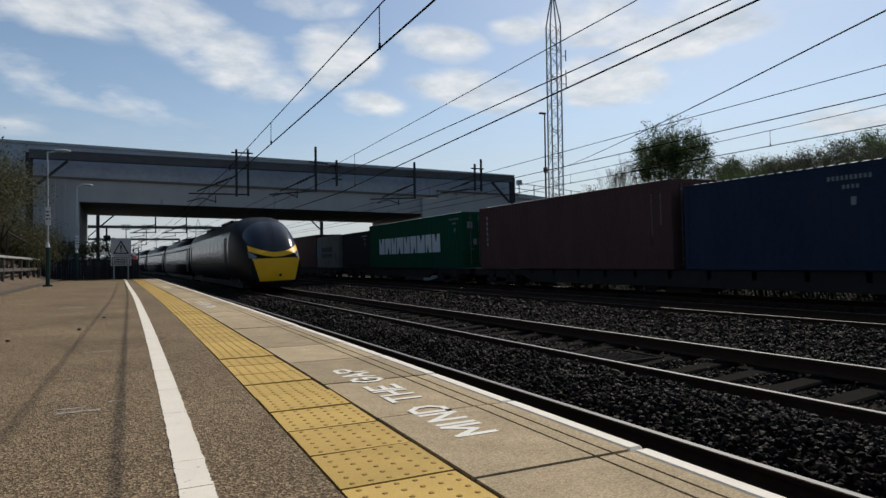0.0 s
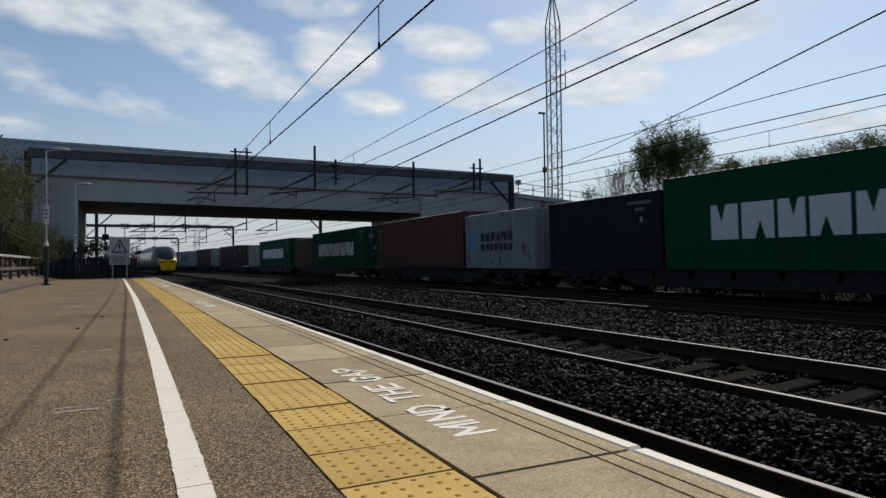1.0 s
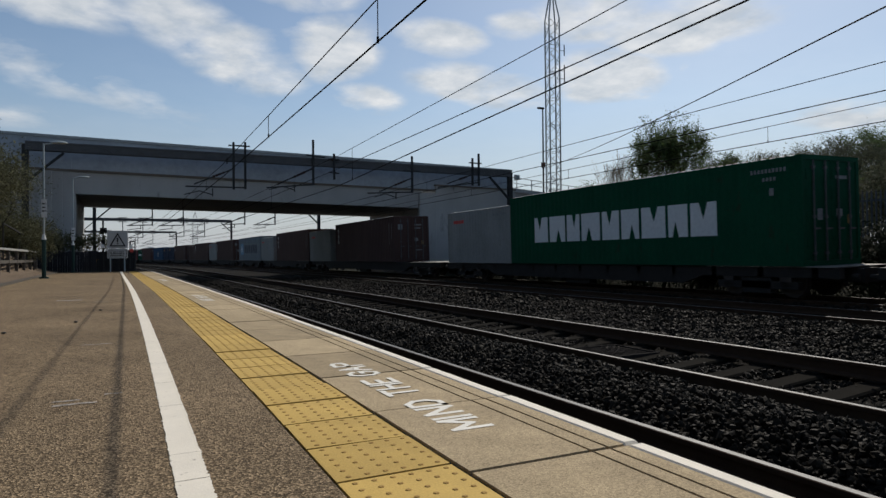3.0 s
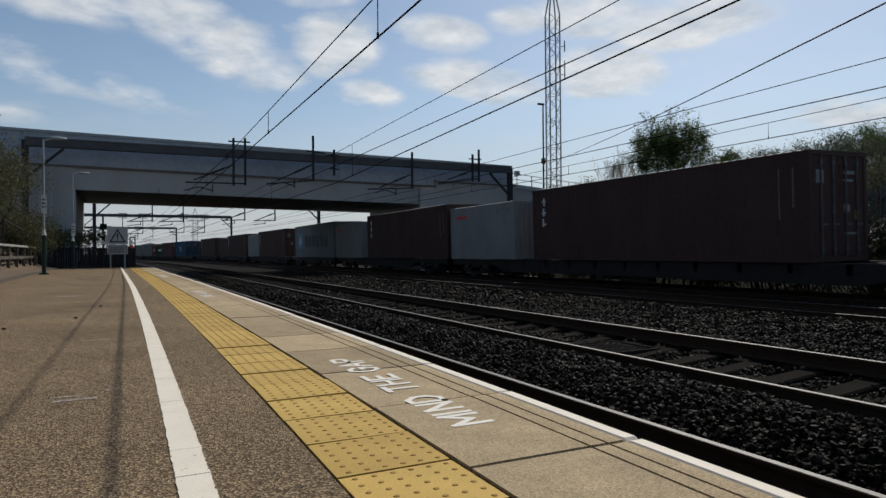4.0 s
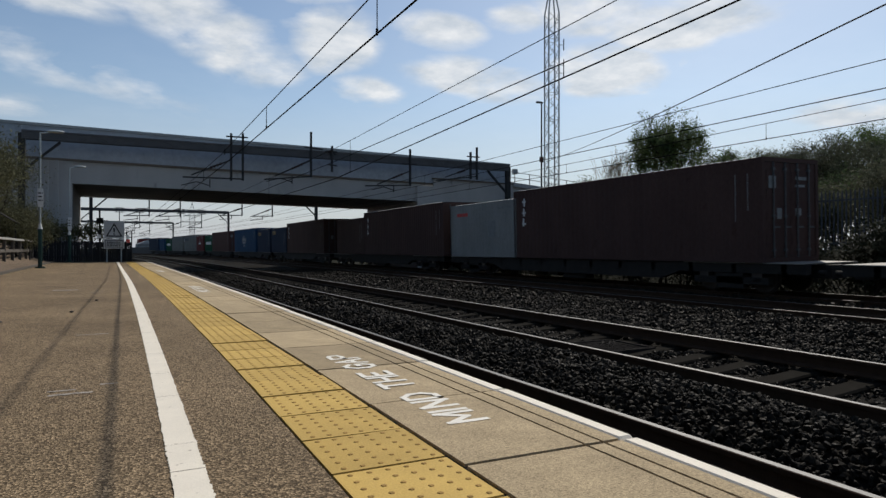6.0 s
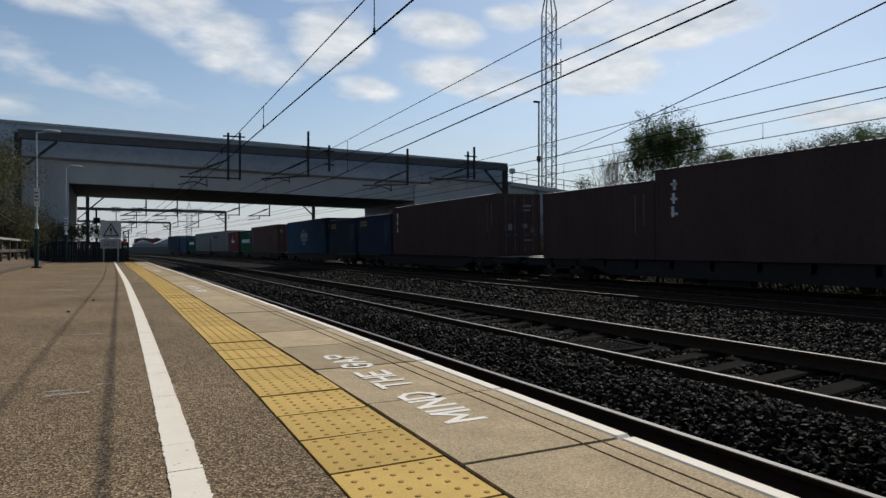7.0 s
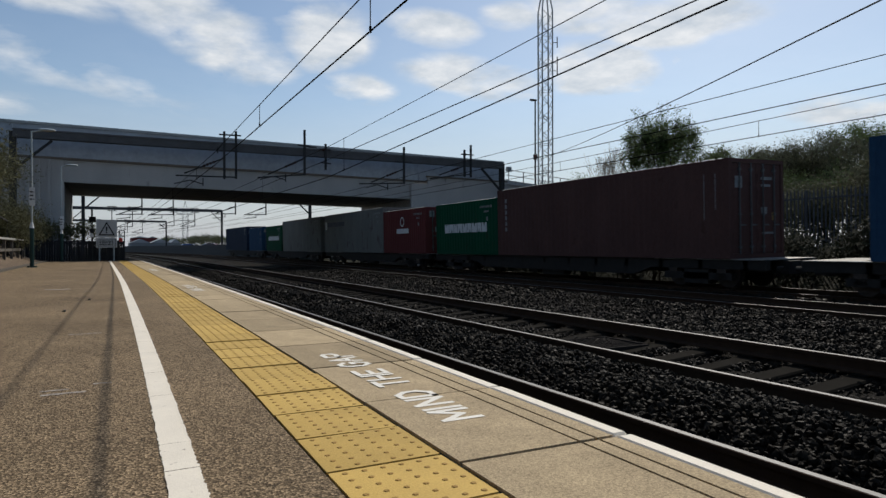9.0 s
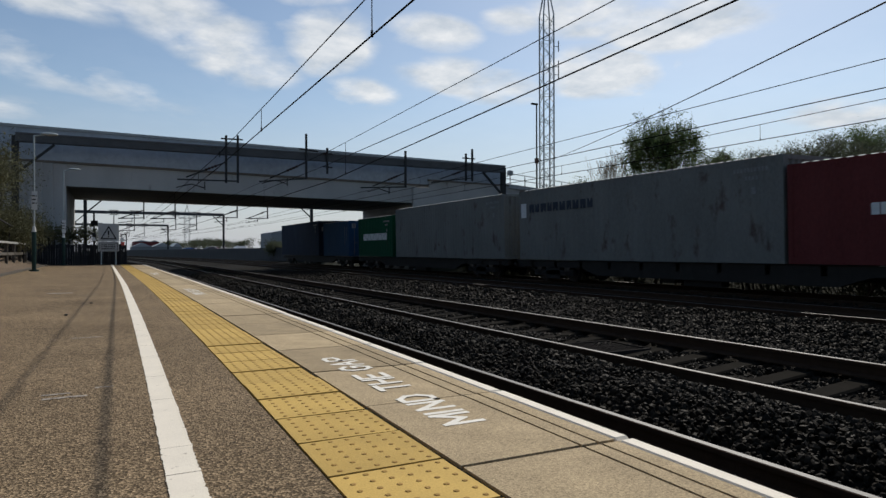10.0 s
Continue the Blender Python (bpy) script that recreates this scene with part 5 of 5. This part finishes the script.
# ---- palisade fence beyond the far line ----
def palisade():
    f = thing("palisade_fence", "dull galvanised steel palisade fence behind the tracks", "fence")
    bm = bmesh.new()
    w = 0.034
    loft(bm, [[(-w, 0.012, z), (-w * 0.4, -0.012, z), (w * 0.4, -0.012, z), (w, 0.012, z)] for z in (0, 2.25)])
    loft(bm, [[(-w, 0.012, 2.25), (-w * 0.4, -0.012, 2.25), (w * 0.4, -0.012, 2.25), (w, 0.012, 2.25)], [(-0.004, 0.012, 2.42), (-0.002, 0.0, 2.42), (0.002, 0.0, 2.42), (0.004, 0.012, 2.42)]])
    me = mesh(bm, "pale", M_PALISADE)
    y = 2.0
    while y < 43:
        o = new("pale", me); o.parent = f
        o.matrix_basis = pose(24.0, y, 0.55, 0, 0, -90)
        y += 0.155
    for z in (0.95, 2.55):
        bm = bmesh.new(); box(bm, 24.02, 24.07, 2, 43, z, z + 0.06); part("rail", bm, M_PALISADE, f)
    for k in range(16):
        bm = bmesh.new(); box(bm, 24.07, 24.17, 2.0 + k * 2.7, 2.1 + k * 2.7, 0.4, 2.9); part("post", bm, M_PALISADE, f)


palisade()


# ---- lattice mast ----
def lattice_mast(x, y, z0, z1, w, label):
    m = thing("lattice_mast", label, "mast", pose(x, y, 0, 0, 0, -14))
    legs = [(-w / 2, -w / 2), (w / 2, -w / 2), (w / 2, w / 2), (-w / 2, w / 2)]
    for a, b in legs:
        bm = bmesh.new(); bar(bm, (a, b, z0), (a, b, z1), 0.075, 6); bar(bm, (a, b, z1), (a * 0.12, b * 0.12, z1 + 3.2), 0.07, 6)
        part("leg", bm, M_GALV, m)
    bm = bmesh.new()
    n = int((z1 - z0) / 0.85)
    for i in range(n):
        a, b = z0 + (z1 - z0) * i / n, z0 + (z1 - z0) * (i + 1) / n
        for k in range(4):
            p, q = legs[k], legs[(k + 1) % 4]
            if i % 2:
                p, q = q, p
            bar(bm, (p[0], p[1], a), (q[0], q[1], b), 0.03, 4)
            if i % 3 == 0:
                bar(bm, (p[0], p[1], a), (q[0], q[1], a), 0.03, 4)
    part("bracing", bm, M_GALV, m)
    bm = bmesh.new(); bar(bm, (0, 0, z1 + 3.0), (0, 0, z1 + 4.2), 0.09, 8); box(bm, -0.35, 0.35, -0.35, 0.35, z1 + 3.1, z1 + 3.25)
    part("head", bm, M_DARKSTEEL, m)
    for k, z in enumerate((z1 - 3.2, z1 - 5.2, z1 - 6.0)):
        bm = bmesh.new(); bar(bm, (w / 2, -w / 2, z), (w / 2 + 0.5, -w / 2, z), 0.03, 5); bar(bm, (w / 2 + 0.5, -w / 2, z - 0.5), (w / 2 + 0.5, -w / 2, z + 0.6), 0.05, 6)
        part("aerial", bm, M_DARKSTEEL, m)
    return m


lattice_mast(38.9, 52.0, 3.0, 24.2, 1.08, "tall slender galvanised lattice mast behind the bridge")
pp = thing("lamp_pole", "slim dark pole with small lamp by the mast", "pole", pose(38.6, 53.3, 3.0))
bm = bmesh.new(); bar(bm, (0, 0, 0), (0, 0, 12.6), 0.10, 8, 0.07); part("pole", bm, M_DARKSTEEL, pp)
bm = bmesh.new(); box(bm, -0.6, 0.1, -0.12, 0.12, 12.5, 12.66); part("lamp_head", bm, M_DARKSTEEL, pp)
bm = bmesh.new(); bar(bm, (0, 0, 6.6), (0, 0, 7.1), 0.22, 8); part("insulator", bm, M_INSUL, pp)

# ---- road ramp beyond the bridge ----
ramp = thing("bridge_approach", "sloping concrete approach with railing beyond the bridge", "ramp", kind="structure")
bm = bmesh.new(); sloped(bm, 29.7, 48.0, 45.9, 56.5, -0.5, -0.5, 6.35, 4.9); part("embankment_wall", bm, M_CONCRETE, ramp)
bm = bmesh.new(); sloped(bm, 29.7, 48.0, 45.7, 45.9, 6.1, 4.65, 6.45, 5.0); part("coping", bm, M_CONCRETE, ramp)
for k in range(9):
    bm = bmesh.new(); x = 30.2 + k * 2.0; z = 6.4 - (x - 29.7) * 0.079; beam(bm, (x, 46.2, z), (x, 46.2, z + 1.05), 0.06, 0.06); part("post", bm, M_GALV, ramp)
for dz in (0.55, 1.02):
    bm = bmesh.new(); beam(bm, (29.8, 46.2, 6.4 + dz), (48, 46.2, 4.95 + dz), 0.05, 0.05); part("rail", bm, M_GALV, ramp)
cab = thing("equipment_box", "small grey box on a stub post at the bridge end", "box", pose(30.4, 45.8, 6.4))
bm = bmesh.new(); box(bm, -0.2, 0.2, -0.15, 0.15, 0.75, 1.15); part("case", bm, M_GALV, cab)
bm = bmesh.new(); bar(bm, (0, 0, 0), (0, 0, 0.76), 0.04, 6); part("stub_post", bm, M_GALV, cab)

# ---- distance ----
# leaf colour raised to paint in the haze of distance
M_FARTREE = leaf_mat("distant_tree_leaf", (0.10, 0.115, 0.065))
M_FARROOF = mat("pale_shed_roof", (0.34, 0.35, 0.36), 0.6, var=0.1, scale=0.3)
M_FARWALL = mat("grey_shed_wall", (0.22, 0.23, 0.24), 0.7, var=0.1, scale=0.3)
M_FARRED = mat("dark_red_cladding", (0.16, 0.03, 0.03), 0.6, var=0.1, scale=0.3)
M_FARFENCE = mat("blue_grey_fence", (0.032, 0.036, 0.042), 0.7, var=0.2, scale=1)


def far_shed(x0, x1, y, z0, z1, roofz, label, m=None):
    s = thing("far_shed", label, "shed")
    bm = bmesh.new(); box(bm, x0, x1, y, y + 18, z0, z1); part("wall", bm, m or M_FARWALL, s)
    bm = bmesh.new()
    k = x0
    while k < x1 - 0.1:
        e = min(k + 6, x1)
        loft(bm, [[(k, yy, z1), (e, yy, z1), ((k + e) / 2, yy, roofz)] for yy in (y - 0.3, y + 18.3)])
        k = e
    part("roof", bm, M_FARROOF, s)


far_shed(7, 22, 228, 0.0, 2.3, 3.6, "long low shed with a pale ridged roof")
far_shed(9, 18, 275, 0.0, 4.6, 5.2, "dark red clad warehouse in the distance", M_FARRED)
far_shed(50, 64, 222, 0.0, 7.2, 7.9, "grey flat-roofed warehouse in the distance")
fence2 = thing("far_fence", "long blue-grey fence beside the curving tracks", "fence")
fx = lambda y: 22.5 - 2.6 * min(1.0, (y - 70) / 90)
for k in range(26):
    y = 70 + k * 6.0
    bm = bmesh.new(); beam(bm, (on_line(fx(y), y), y, 0.1), (on_line(fx(y + 5.96), y + 5.96), y + 5.96, 0.1), 0.06, 2.3)
    part("panel", bm, M_FARFENCE, fence2)
for i, (x, y, h) in enumerate(((30, 300, 6), (36, 290, 5), (42, 285, 6), (48, 280, 6), (54, 270, 5), (60, 265, 6), (44, 310, 7), (52, 300, 6), (64, 250, 5), (25, 320, 5), (58, 215, 4), (56, 190, 4), (20, 330, 5))):
    tree("distant_tree", x - 6, y, -1.2, h + 0.8, "green tree in the distance, haze put into its leaf colour", 1.0, 161 + i, per=9, size=0.25, cloud=0.6, depth=3, spread=0.8, stems=3, leaf=M_FARTREE, group="distant trees", cut=1.7)
tree("lineside_bush", 21.0, 92.0, -0.4, 2.2, "low green bush beside the far tracks", 1.0, 181, per=7, size=0.15, cloud=0.35, depth=3, spread=0.9, stems=4, leaf=M_LEAF2, category="shrub")
pylon = lattice_mast(34.0, 330.0, 0.0, 19.0, 2.2, "distant electricity pylon above the tracks")
for z, w in ((13.5, 4.6), (16.5, 3.8), (19.2, 3.0)):
    bm = bmesh.new()
    for sy in (-1, 1):
        beam(bm, (-w, 0, z), (w, sy * 1.0, z + 0.5), 0.16, 0.16); beam(bm, (w, 0, z), (-w, sy * 1.0, z + 0.5), 0.16, 0.16)
    part("cross_arm", bm, M_GALV, pylon)
M_CARS = [mat("car_paint_" + n_, c, 0.25, var=0.05) for n_, c in (("white", (0.6, 0.6, 0.6)), ("dark", (0.03, 0.03, 0.035)), ("blue", (0.03, 0.06, 0.14)), ("red", (0.25, 0.03, 0.03)))]


def parked_car(x, y, m, label):
    c = thing("parked_car", label, "car", pose(x, y, 0.5, 0, 0, 20), group="distant parked cars")
    bm = bmesh.new()
    loft(bm, [[(q, -0.85, 0.3), (q, 0.85, 0.3), (q, 0.85, h), (q, 0.62, t), (q, -0.62, t), (q, -0.85, h)] for q, h, t in ((-2.1, 0.75, 0.8), (-1.9, 0.9, 0.95), (-1.1, 0.95, 1.4), (0.4, 0.95, 1.45), (1.2, 0.92, 0.98), (2.0, 0.75, 0.8), (2.15, 0.6, 0.62))])
    part("body", bm, m, c)
    for wx in (-1.3, 1.3):
        for wy in (-0.8, 0.8):
            bm = bmesh.new(); bar(bm, (wx, wy - 0.1, 0.32), (wx, wy + 0.1, 0.32), 0.32, 12); part("wheel", bm, M_BLACK, c)


for i in range(9):
    parked_car(27 + (i % 3) * 2.5 - i * 0.9, 150 + i * 9, M_CARS[(i * 3) % 4], ("white", "dark", "blue", "red")[(i * 3) % 4] + " car parked far behind the fence")
# ---- platform pieces ----
def tactile_mesh():
    bm = bmesh.new()
    box(bm, -0.018, 0.398, 0.006, 0.3945, -0.05, 0.0)
    for f in bm.faces:
        f.material_index = 0
    for i in range(6):
        for j in range(6):
            x, y = 0.032 + i * 0.0665, 0.036 + j * 0.0665
            a = [bm.verts.new((x + 0.0115 * math.cos(k * math.pi / 3), y + 0.0115 * math.sin(k * math.pi / 3), 0.0003)) for k in range(6)]
            b = [bm.verts.new((x + 0.0085 * math.cos(k * math.pi / 3), y + 0.0075 * math.sin(k * math.pi / 3), 0.0026)) for k in range(6)]
            for k in range(6):
                bm.faces.new((a[k], a[(k + 1) % 6], b[(k + 1) % 6], b[k])).material_index = 1
            bm.faces.new(b).material_index = 1
    return mesh(bm, "tile", [M_YELLOW, M_DOT])


TILE = tactile_mesh()
rnd = random.Random(12)
tactile = thing("tactile_paving", "strip of worn yellow tactile tiles with raised dots", "tactile paving", kind="structure")
for k in range(-4, 97):
    y = 2.05 + 0.4055 * k
    o = new("tile", TILE); o.parent = tactile
    o.matrix_basis = pose(0.653 + bow(y + 0.2), y, rnd.uniform(-0.003, 0.002), rnd.uniform(-.3, .3), rnd.uniform(-.3, .3), rnd.uniform(-.3, .3) - math.degrees(bow(y + 0.4) - bow(y)) / 0.4)

coping = thing("coping_edge", "row of pale stone coping slabs with grooves and white nosing", "coping", kind="structure")
bmc = bmesh.new()
for x0, x1 in ((0.008, 0.516), (0.530, 0.600), (0.614, 0.688)):
    box(bmc, x0, x1, 0.006, 0.947, -0.10, 0.0)
COPER = mesh(bmc, "coping_slab", M_COPING)
bmc = bmesh.new()
box(bmc, 0.690, 0.770, 0.005, 0.953, -0.10, 0.003)
bevel(bmc, 0.012)
NOSE = mesh(bmc, "white_nosing", M_WHITE)
for k in range(-3, 42):
    y = 1.93 + 0.96 * k
    if y > END - 0.9:
        continue
    turn = -math.degrees(math.atan((bow(y + 0.96) - bow(y)) / 0.96))
    m = pose(1.068 + bow(y), y, rnd.uniform(-0.002, 0.002), rnd.uniform(-.1, .1), 0, turn)
    for me in (COPER, NOSE):
        o = new(me.name, me); o.parent = coping; o.matrix_basis = m


# ---- painted words on the coping, to be read from the train ----
M_LETTER = mat("white_letter_paint", (0.74, 0.71, 0.63), 0.7, var=0.12, scale=9, fine=160, bump=0.3, depth=0.003, spots=((0.45, 0.40, 0.31), 16.0, 0.66), spec=0.15)


STROKES = {
    "M": "00-01 01-53 53-a1 a1-a0", "I": "00-01", "N": "00-01 01-a0 a0-a1", "D": "00-01 01-61 61-a7 a7-a3 a3-60 60-00",
    "T": "50-51 01-a1", "H": "00-01 a0-a1 05-a5", "E": "00-01 01-a1 05-85 00-a0",
    "G": "a8-71 71-31 31-07 07-03 03-30 30-70 70-a3 a3-a5 a5-65", "A": "00-51 51-a0 24-84", "P": "00-01 01-71 71-a9 a9-a6 a6-75 75-05",
}


def painted_word(word, y0, y1, x_base, x_top):
    """Stencilled capitals, each a few painted strokes; tenths of the letter's box, with 1 and a for its far edges."""
    widths = [0.25 if ch == "I" else 1.25 if ch == "M" else 1.0 for ch in word]
    unit = (y1 - y0) / (sum(widths) + 0.42 * (len(word) - 1))
    tall, y, half = x_top - x_base, y0, 0.0165
    lift = 0.0030
    for ch, wide in zip(word, widths):
        bm = bmesh.new()

        def at(code):
            u = 1.0 if code[0] == "a" else int(code[0]) / 10
            v = 1.0 if code[1] in "1a" else int(code[1]) / 10
            return Vector((x_base + tall * v, y + unit * wide * u))
        for stroke in STROKES[ch].split():
            a, b = (at(q) for q in stroke.split("-"))
            d = (b - a).normalized()
            a, b, e = a - d * half, b + d * half, Vector((-d.y, d.x)) * half
            lift = 0.0030 + (lift - 0.0030 + 0.0002) % 0.0010
            bm.faces.new([bm.verts.new((p.x + bow(p.y), p.y, lift)) for p in (a - e, b - e, b + e, a + e)])
        y += unit * (wide + 0.42)
        part("painted_letter", bm, M_LETTER, lettering)


lettering = thing("painted_lettering", "white painted words MIND THE GAP on the coping", "lettering")
for word, y0, y1 in (("MIND", 2.41, 2.98), ("THE", 3.16, 3.62), ("GAP", 3.78, 4.29)):
    painted_word(word, y0, y1, 1.435, 1.265)
for word, y0, y1 in (("MIND", 11.7, 12.3), ("THE", 12.5, 12.95), ("GAP", 13.15, 13.6), ("MIND", 22.6, 23.2), ("THE", 23.4, 23.85), ("GAP", 24.05, 24.5)):
    painted_word(word, y0, y1, 1.40, 1.23)

# worn paint scuffs and small debris on the asphalt
M_SCUFF = mat("faint_paint_scuff", (0.30, 0.27, 0.23), 0.85, var=0.3, scale=20, spots=((0.13, 0.105, 0.08), 30.0, 0.5))
sc = thing("paint_scuffs", "faint worn paint scuffs on the asphalt", "paint marks")
for x, y, w, d in ((-0.29, 3.75, 0.20, 0.05), (-0.30, 3.86, 0.13, 0.035), (-0.95, 13.2, 0.4, 0.25), (-0.06, 3.95, 0.09, 0.04), (-0.35, 12.5, 0.2, 0.06), (-0.28, 6.3, 0.25, 0.05)):
    bm = bmesh.new(); r2 = random.Random(int(y * 100))
    n = 10
    a = [bm.verts.new((x + w * i / n, y + r2.uniform(0, d * 0.3), 0.003)) for i in range(n + 1)]
    b = [bm.verts.new((x + w * i / n, y + d - r2.uniform(0, d * 0.3), 0.003)) for i in range(n + 1)]
    for i in range(n):
        bm.faces.new((a[i], a[i + 1], b[i + 1], b[i]))
    part("scuff", bm, M_SCUFF, sc)
for x, y in ((-0.42, 8.6), (-1.0, 7.7), (-0.2, 10.4)):
    t = thing("pebble", "small dark pebble lying on the platform", "pebble", pose(x, y, 0), group="pebbles")
    bm = bmesh.new(); bmesh.ops.create_icosphere(bm, subdivisions=1, radius=0.018)
    for v in bm.verts:
        v.co = Vector((v.co.x * 1.3, v.co.y, v.co.z * 0.7 + 0.012))
    part("stone", bm, M_BLACK, t)


# ---- ballast stones ----
def bed(x):
    pr = [(3.4, -0.76), (4.0, -0.74), (4.5, -0.585), (5.1, -0.575), (5.45, -0.69), (6.95, -0.66), (7.2, -0.56), (7.9, -0.58), (8.8, -0.76), (11.2, -0.76), (12.0, -0.66), (15.0, -0.64), (20, -0.66)]
    return np.interp(x, [p[0] for p in pr], [p[1] for p in pr])


def ballast(x0, x1, y0, y1, spacing, size, seed, name, clear=False, lift=0.0):
    g = np.random.RandomState(seed)
    n = int((x1 - x0) * (y1 - y0) / spacing ** 2)
    x, y = g.uniform(x0, x1, n), g.uniform(y0, y1, n)
    if clear:
        k = np.abs(((y + 2.0 + 0.325) % 0.65) - 0.325) > 0.075
        x, y = x[k], y[k]
        n = len(x)
    phi = (1 + 5 ** 0.5) / 2
    ico = np.array([(-1, phi, 0), (1, phi, 0), (-1, -phi, 0), (1, -phi, 0), (0, -1, phi), (0, 1, phi), (0, -1, -phi), (0, 1, -phi), (phi, 0, -1), (phi, 0, 1), (-phi, 0, -1), (-phi, 0, 1)]) / 1.9
    tri = np.array([(0, 11, 5), (0, 5, 1), (0, 1, 7), (0, 7, 10), (0, 10, 11), (1, 5, 9), (5, 11, 4), (11, 10, 2), (10, 7, 6), (7, 1, 8), (3, 9, 4), (3, 4, 2), (3, 2, 6), (3, 6, 8), (3, 8, 9), (4, 9, 5), (2, 4, 11), (6, 2, 10), (8, 6, 7), (9, 8, 1)])
    s = size * g.uniform(0.55, 1.35, (n, 1, 1)) * g.uniform(0.45, 1.4, (n, 1, 3)) * g.uniform(0.6, 1.35, (n, 12, 1))
    v = ico[None] * s
    a, b = g.uniform(0, 6.28, n), g.uniform(-1, 1, n)
    ca, sa, cb, sb = np.cos(a)[:, None], np.sin(a)[:, None], np.cos(b)[:, None], np.sin(b)[:, None]
    vx, vy, vz = v[..., 0], v[..., 1], v[..., 2]
    vx, vz = vx * cb + vz * sb, vz * cb - vx * sb
    vx, vy = vx * ca - vy * sa, vx * sa + vy * ca
    z = bed(x) + lift + g.uniform(-0.4, 0.7, n) * size + 0.03 * np.sin(x * 5 + y * 3.1) * np.sin(y * 2.3)
    vx, vy, vz = vx + x[:, None], vy + y[:, None], vz + z[:, None]
    verts = np.stack([vx, vy, vz], 2).reshape(-1, 3)
    faces = (tri[None] + 12 * np.arange(n)[:, None, None]).reshape(-1, 3)
    me = bpy.data.meshes.new(name)
    me.vertices.add(len(verts)); me.vertices.foreach_set("co", verts.ravel())
    me.loops.add(faces.size); me.loops.foreach_set("vertex_index", faces.ravel().astype(np.int32))
    me.polygons.add(len(faces)); me.polygons.foreach_set("loop_start", np.arange(0, faces.size, 3, dtype=np.int32))
    me.polygons.foreach_set("use_smooth", np.zeros(len(faces), dtype=bool))
    me.update(calc_edges=True)
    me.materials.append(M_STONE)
    tagged(new(name, me), "loose grey-brown ballast stones between the rails, coloured near-black for shade", "ballast", kind="stuff")


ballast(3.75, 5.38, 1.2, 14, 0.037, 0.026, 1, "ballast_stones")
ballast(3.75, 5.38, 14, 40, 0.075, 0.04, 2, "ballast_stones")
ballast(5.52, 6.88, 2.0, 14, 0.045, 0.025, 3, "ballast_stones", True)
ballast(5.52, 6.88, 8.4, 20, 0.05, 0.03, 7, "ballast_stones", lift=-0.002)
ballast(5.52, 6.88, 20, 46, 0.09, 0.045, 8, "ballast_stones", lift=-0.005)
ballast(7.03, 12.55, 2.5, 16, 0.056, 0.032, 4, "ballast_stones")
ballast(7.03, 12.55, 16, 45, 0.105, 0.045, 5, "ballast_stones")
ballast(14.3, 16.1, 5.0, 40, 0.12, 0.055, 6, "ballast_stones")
# a flat cover box lying between the rails
cv = thing("track_cover", "flat dark grating in a steel frame between the rails", "cover", pose(6.2, 6.95, -0.66))
bm = bmesh.new()
box(bm, -0.42, 0.42, -0.45, -0.425, 0, 0.06); box(bm, -0.42, 0.42, 0.425, 0.45, 0, 0.06); box(bm, -0.42, -0.395, -0.425, 0.425, 0, 0.06); box(bm, 0.395, 0.42, -0.425, 0.425, 0, 0.06)
part("frame", bm, M_JOINT, cv)
bm = bmesh.new(); box(bm, -0.395, 0.395, -0.425, 0.425, 0, 0.02); part("tray", bm, M_BALLAST, cv)
bm = bmesh.new(); box(bm, -0.01, 0.01, -0.425, 0.425, 0.024, 0.045)
bar_mesh = mesh(bm, "grating_bar", M_JOINT)
for i in range(9):
    o = new("grating_bar", bar_mesh); o.parent = cv; o.matrix_basis = pose(-0.32 + i * 0.08, 0, 0)
# ---- moving things ----
TIMES = [0.5 * i for i in range(21)]


def motions():
    for ob, lead, x, z, v in MOVERS:
        rows = []
        for t in TIMES:
            y = lead - v * t
            rows.append((t, Matrix.Translation((on_line(x, y), y, z)) @ pose(0, 0, 0, 0, -1.2, heading(y + 5))))
        walk(ob, rows)
    for ob, back in EXPRESS:
        rows = []
        for t in TIMES:
            y = EXP0 + back + V_EXP * t
            rows.append((t, Matrix.Translation((on_line(6.2, y), y, TRACKS[1].z)) @ pose(0, 0, 0, 0, -2.0, heading(y + 10))))
        walk(ob, rows)


motions()
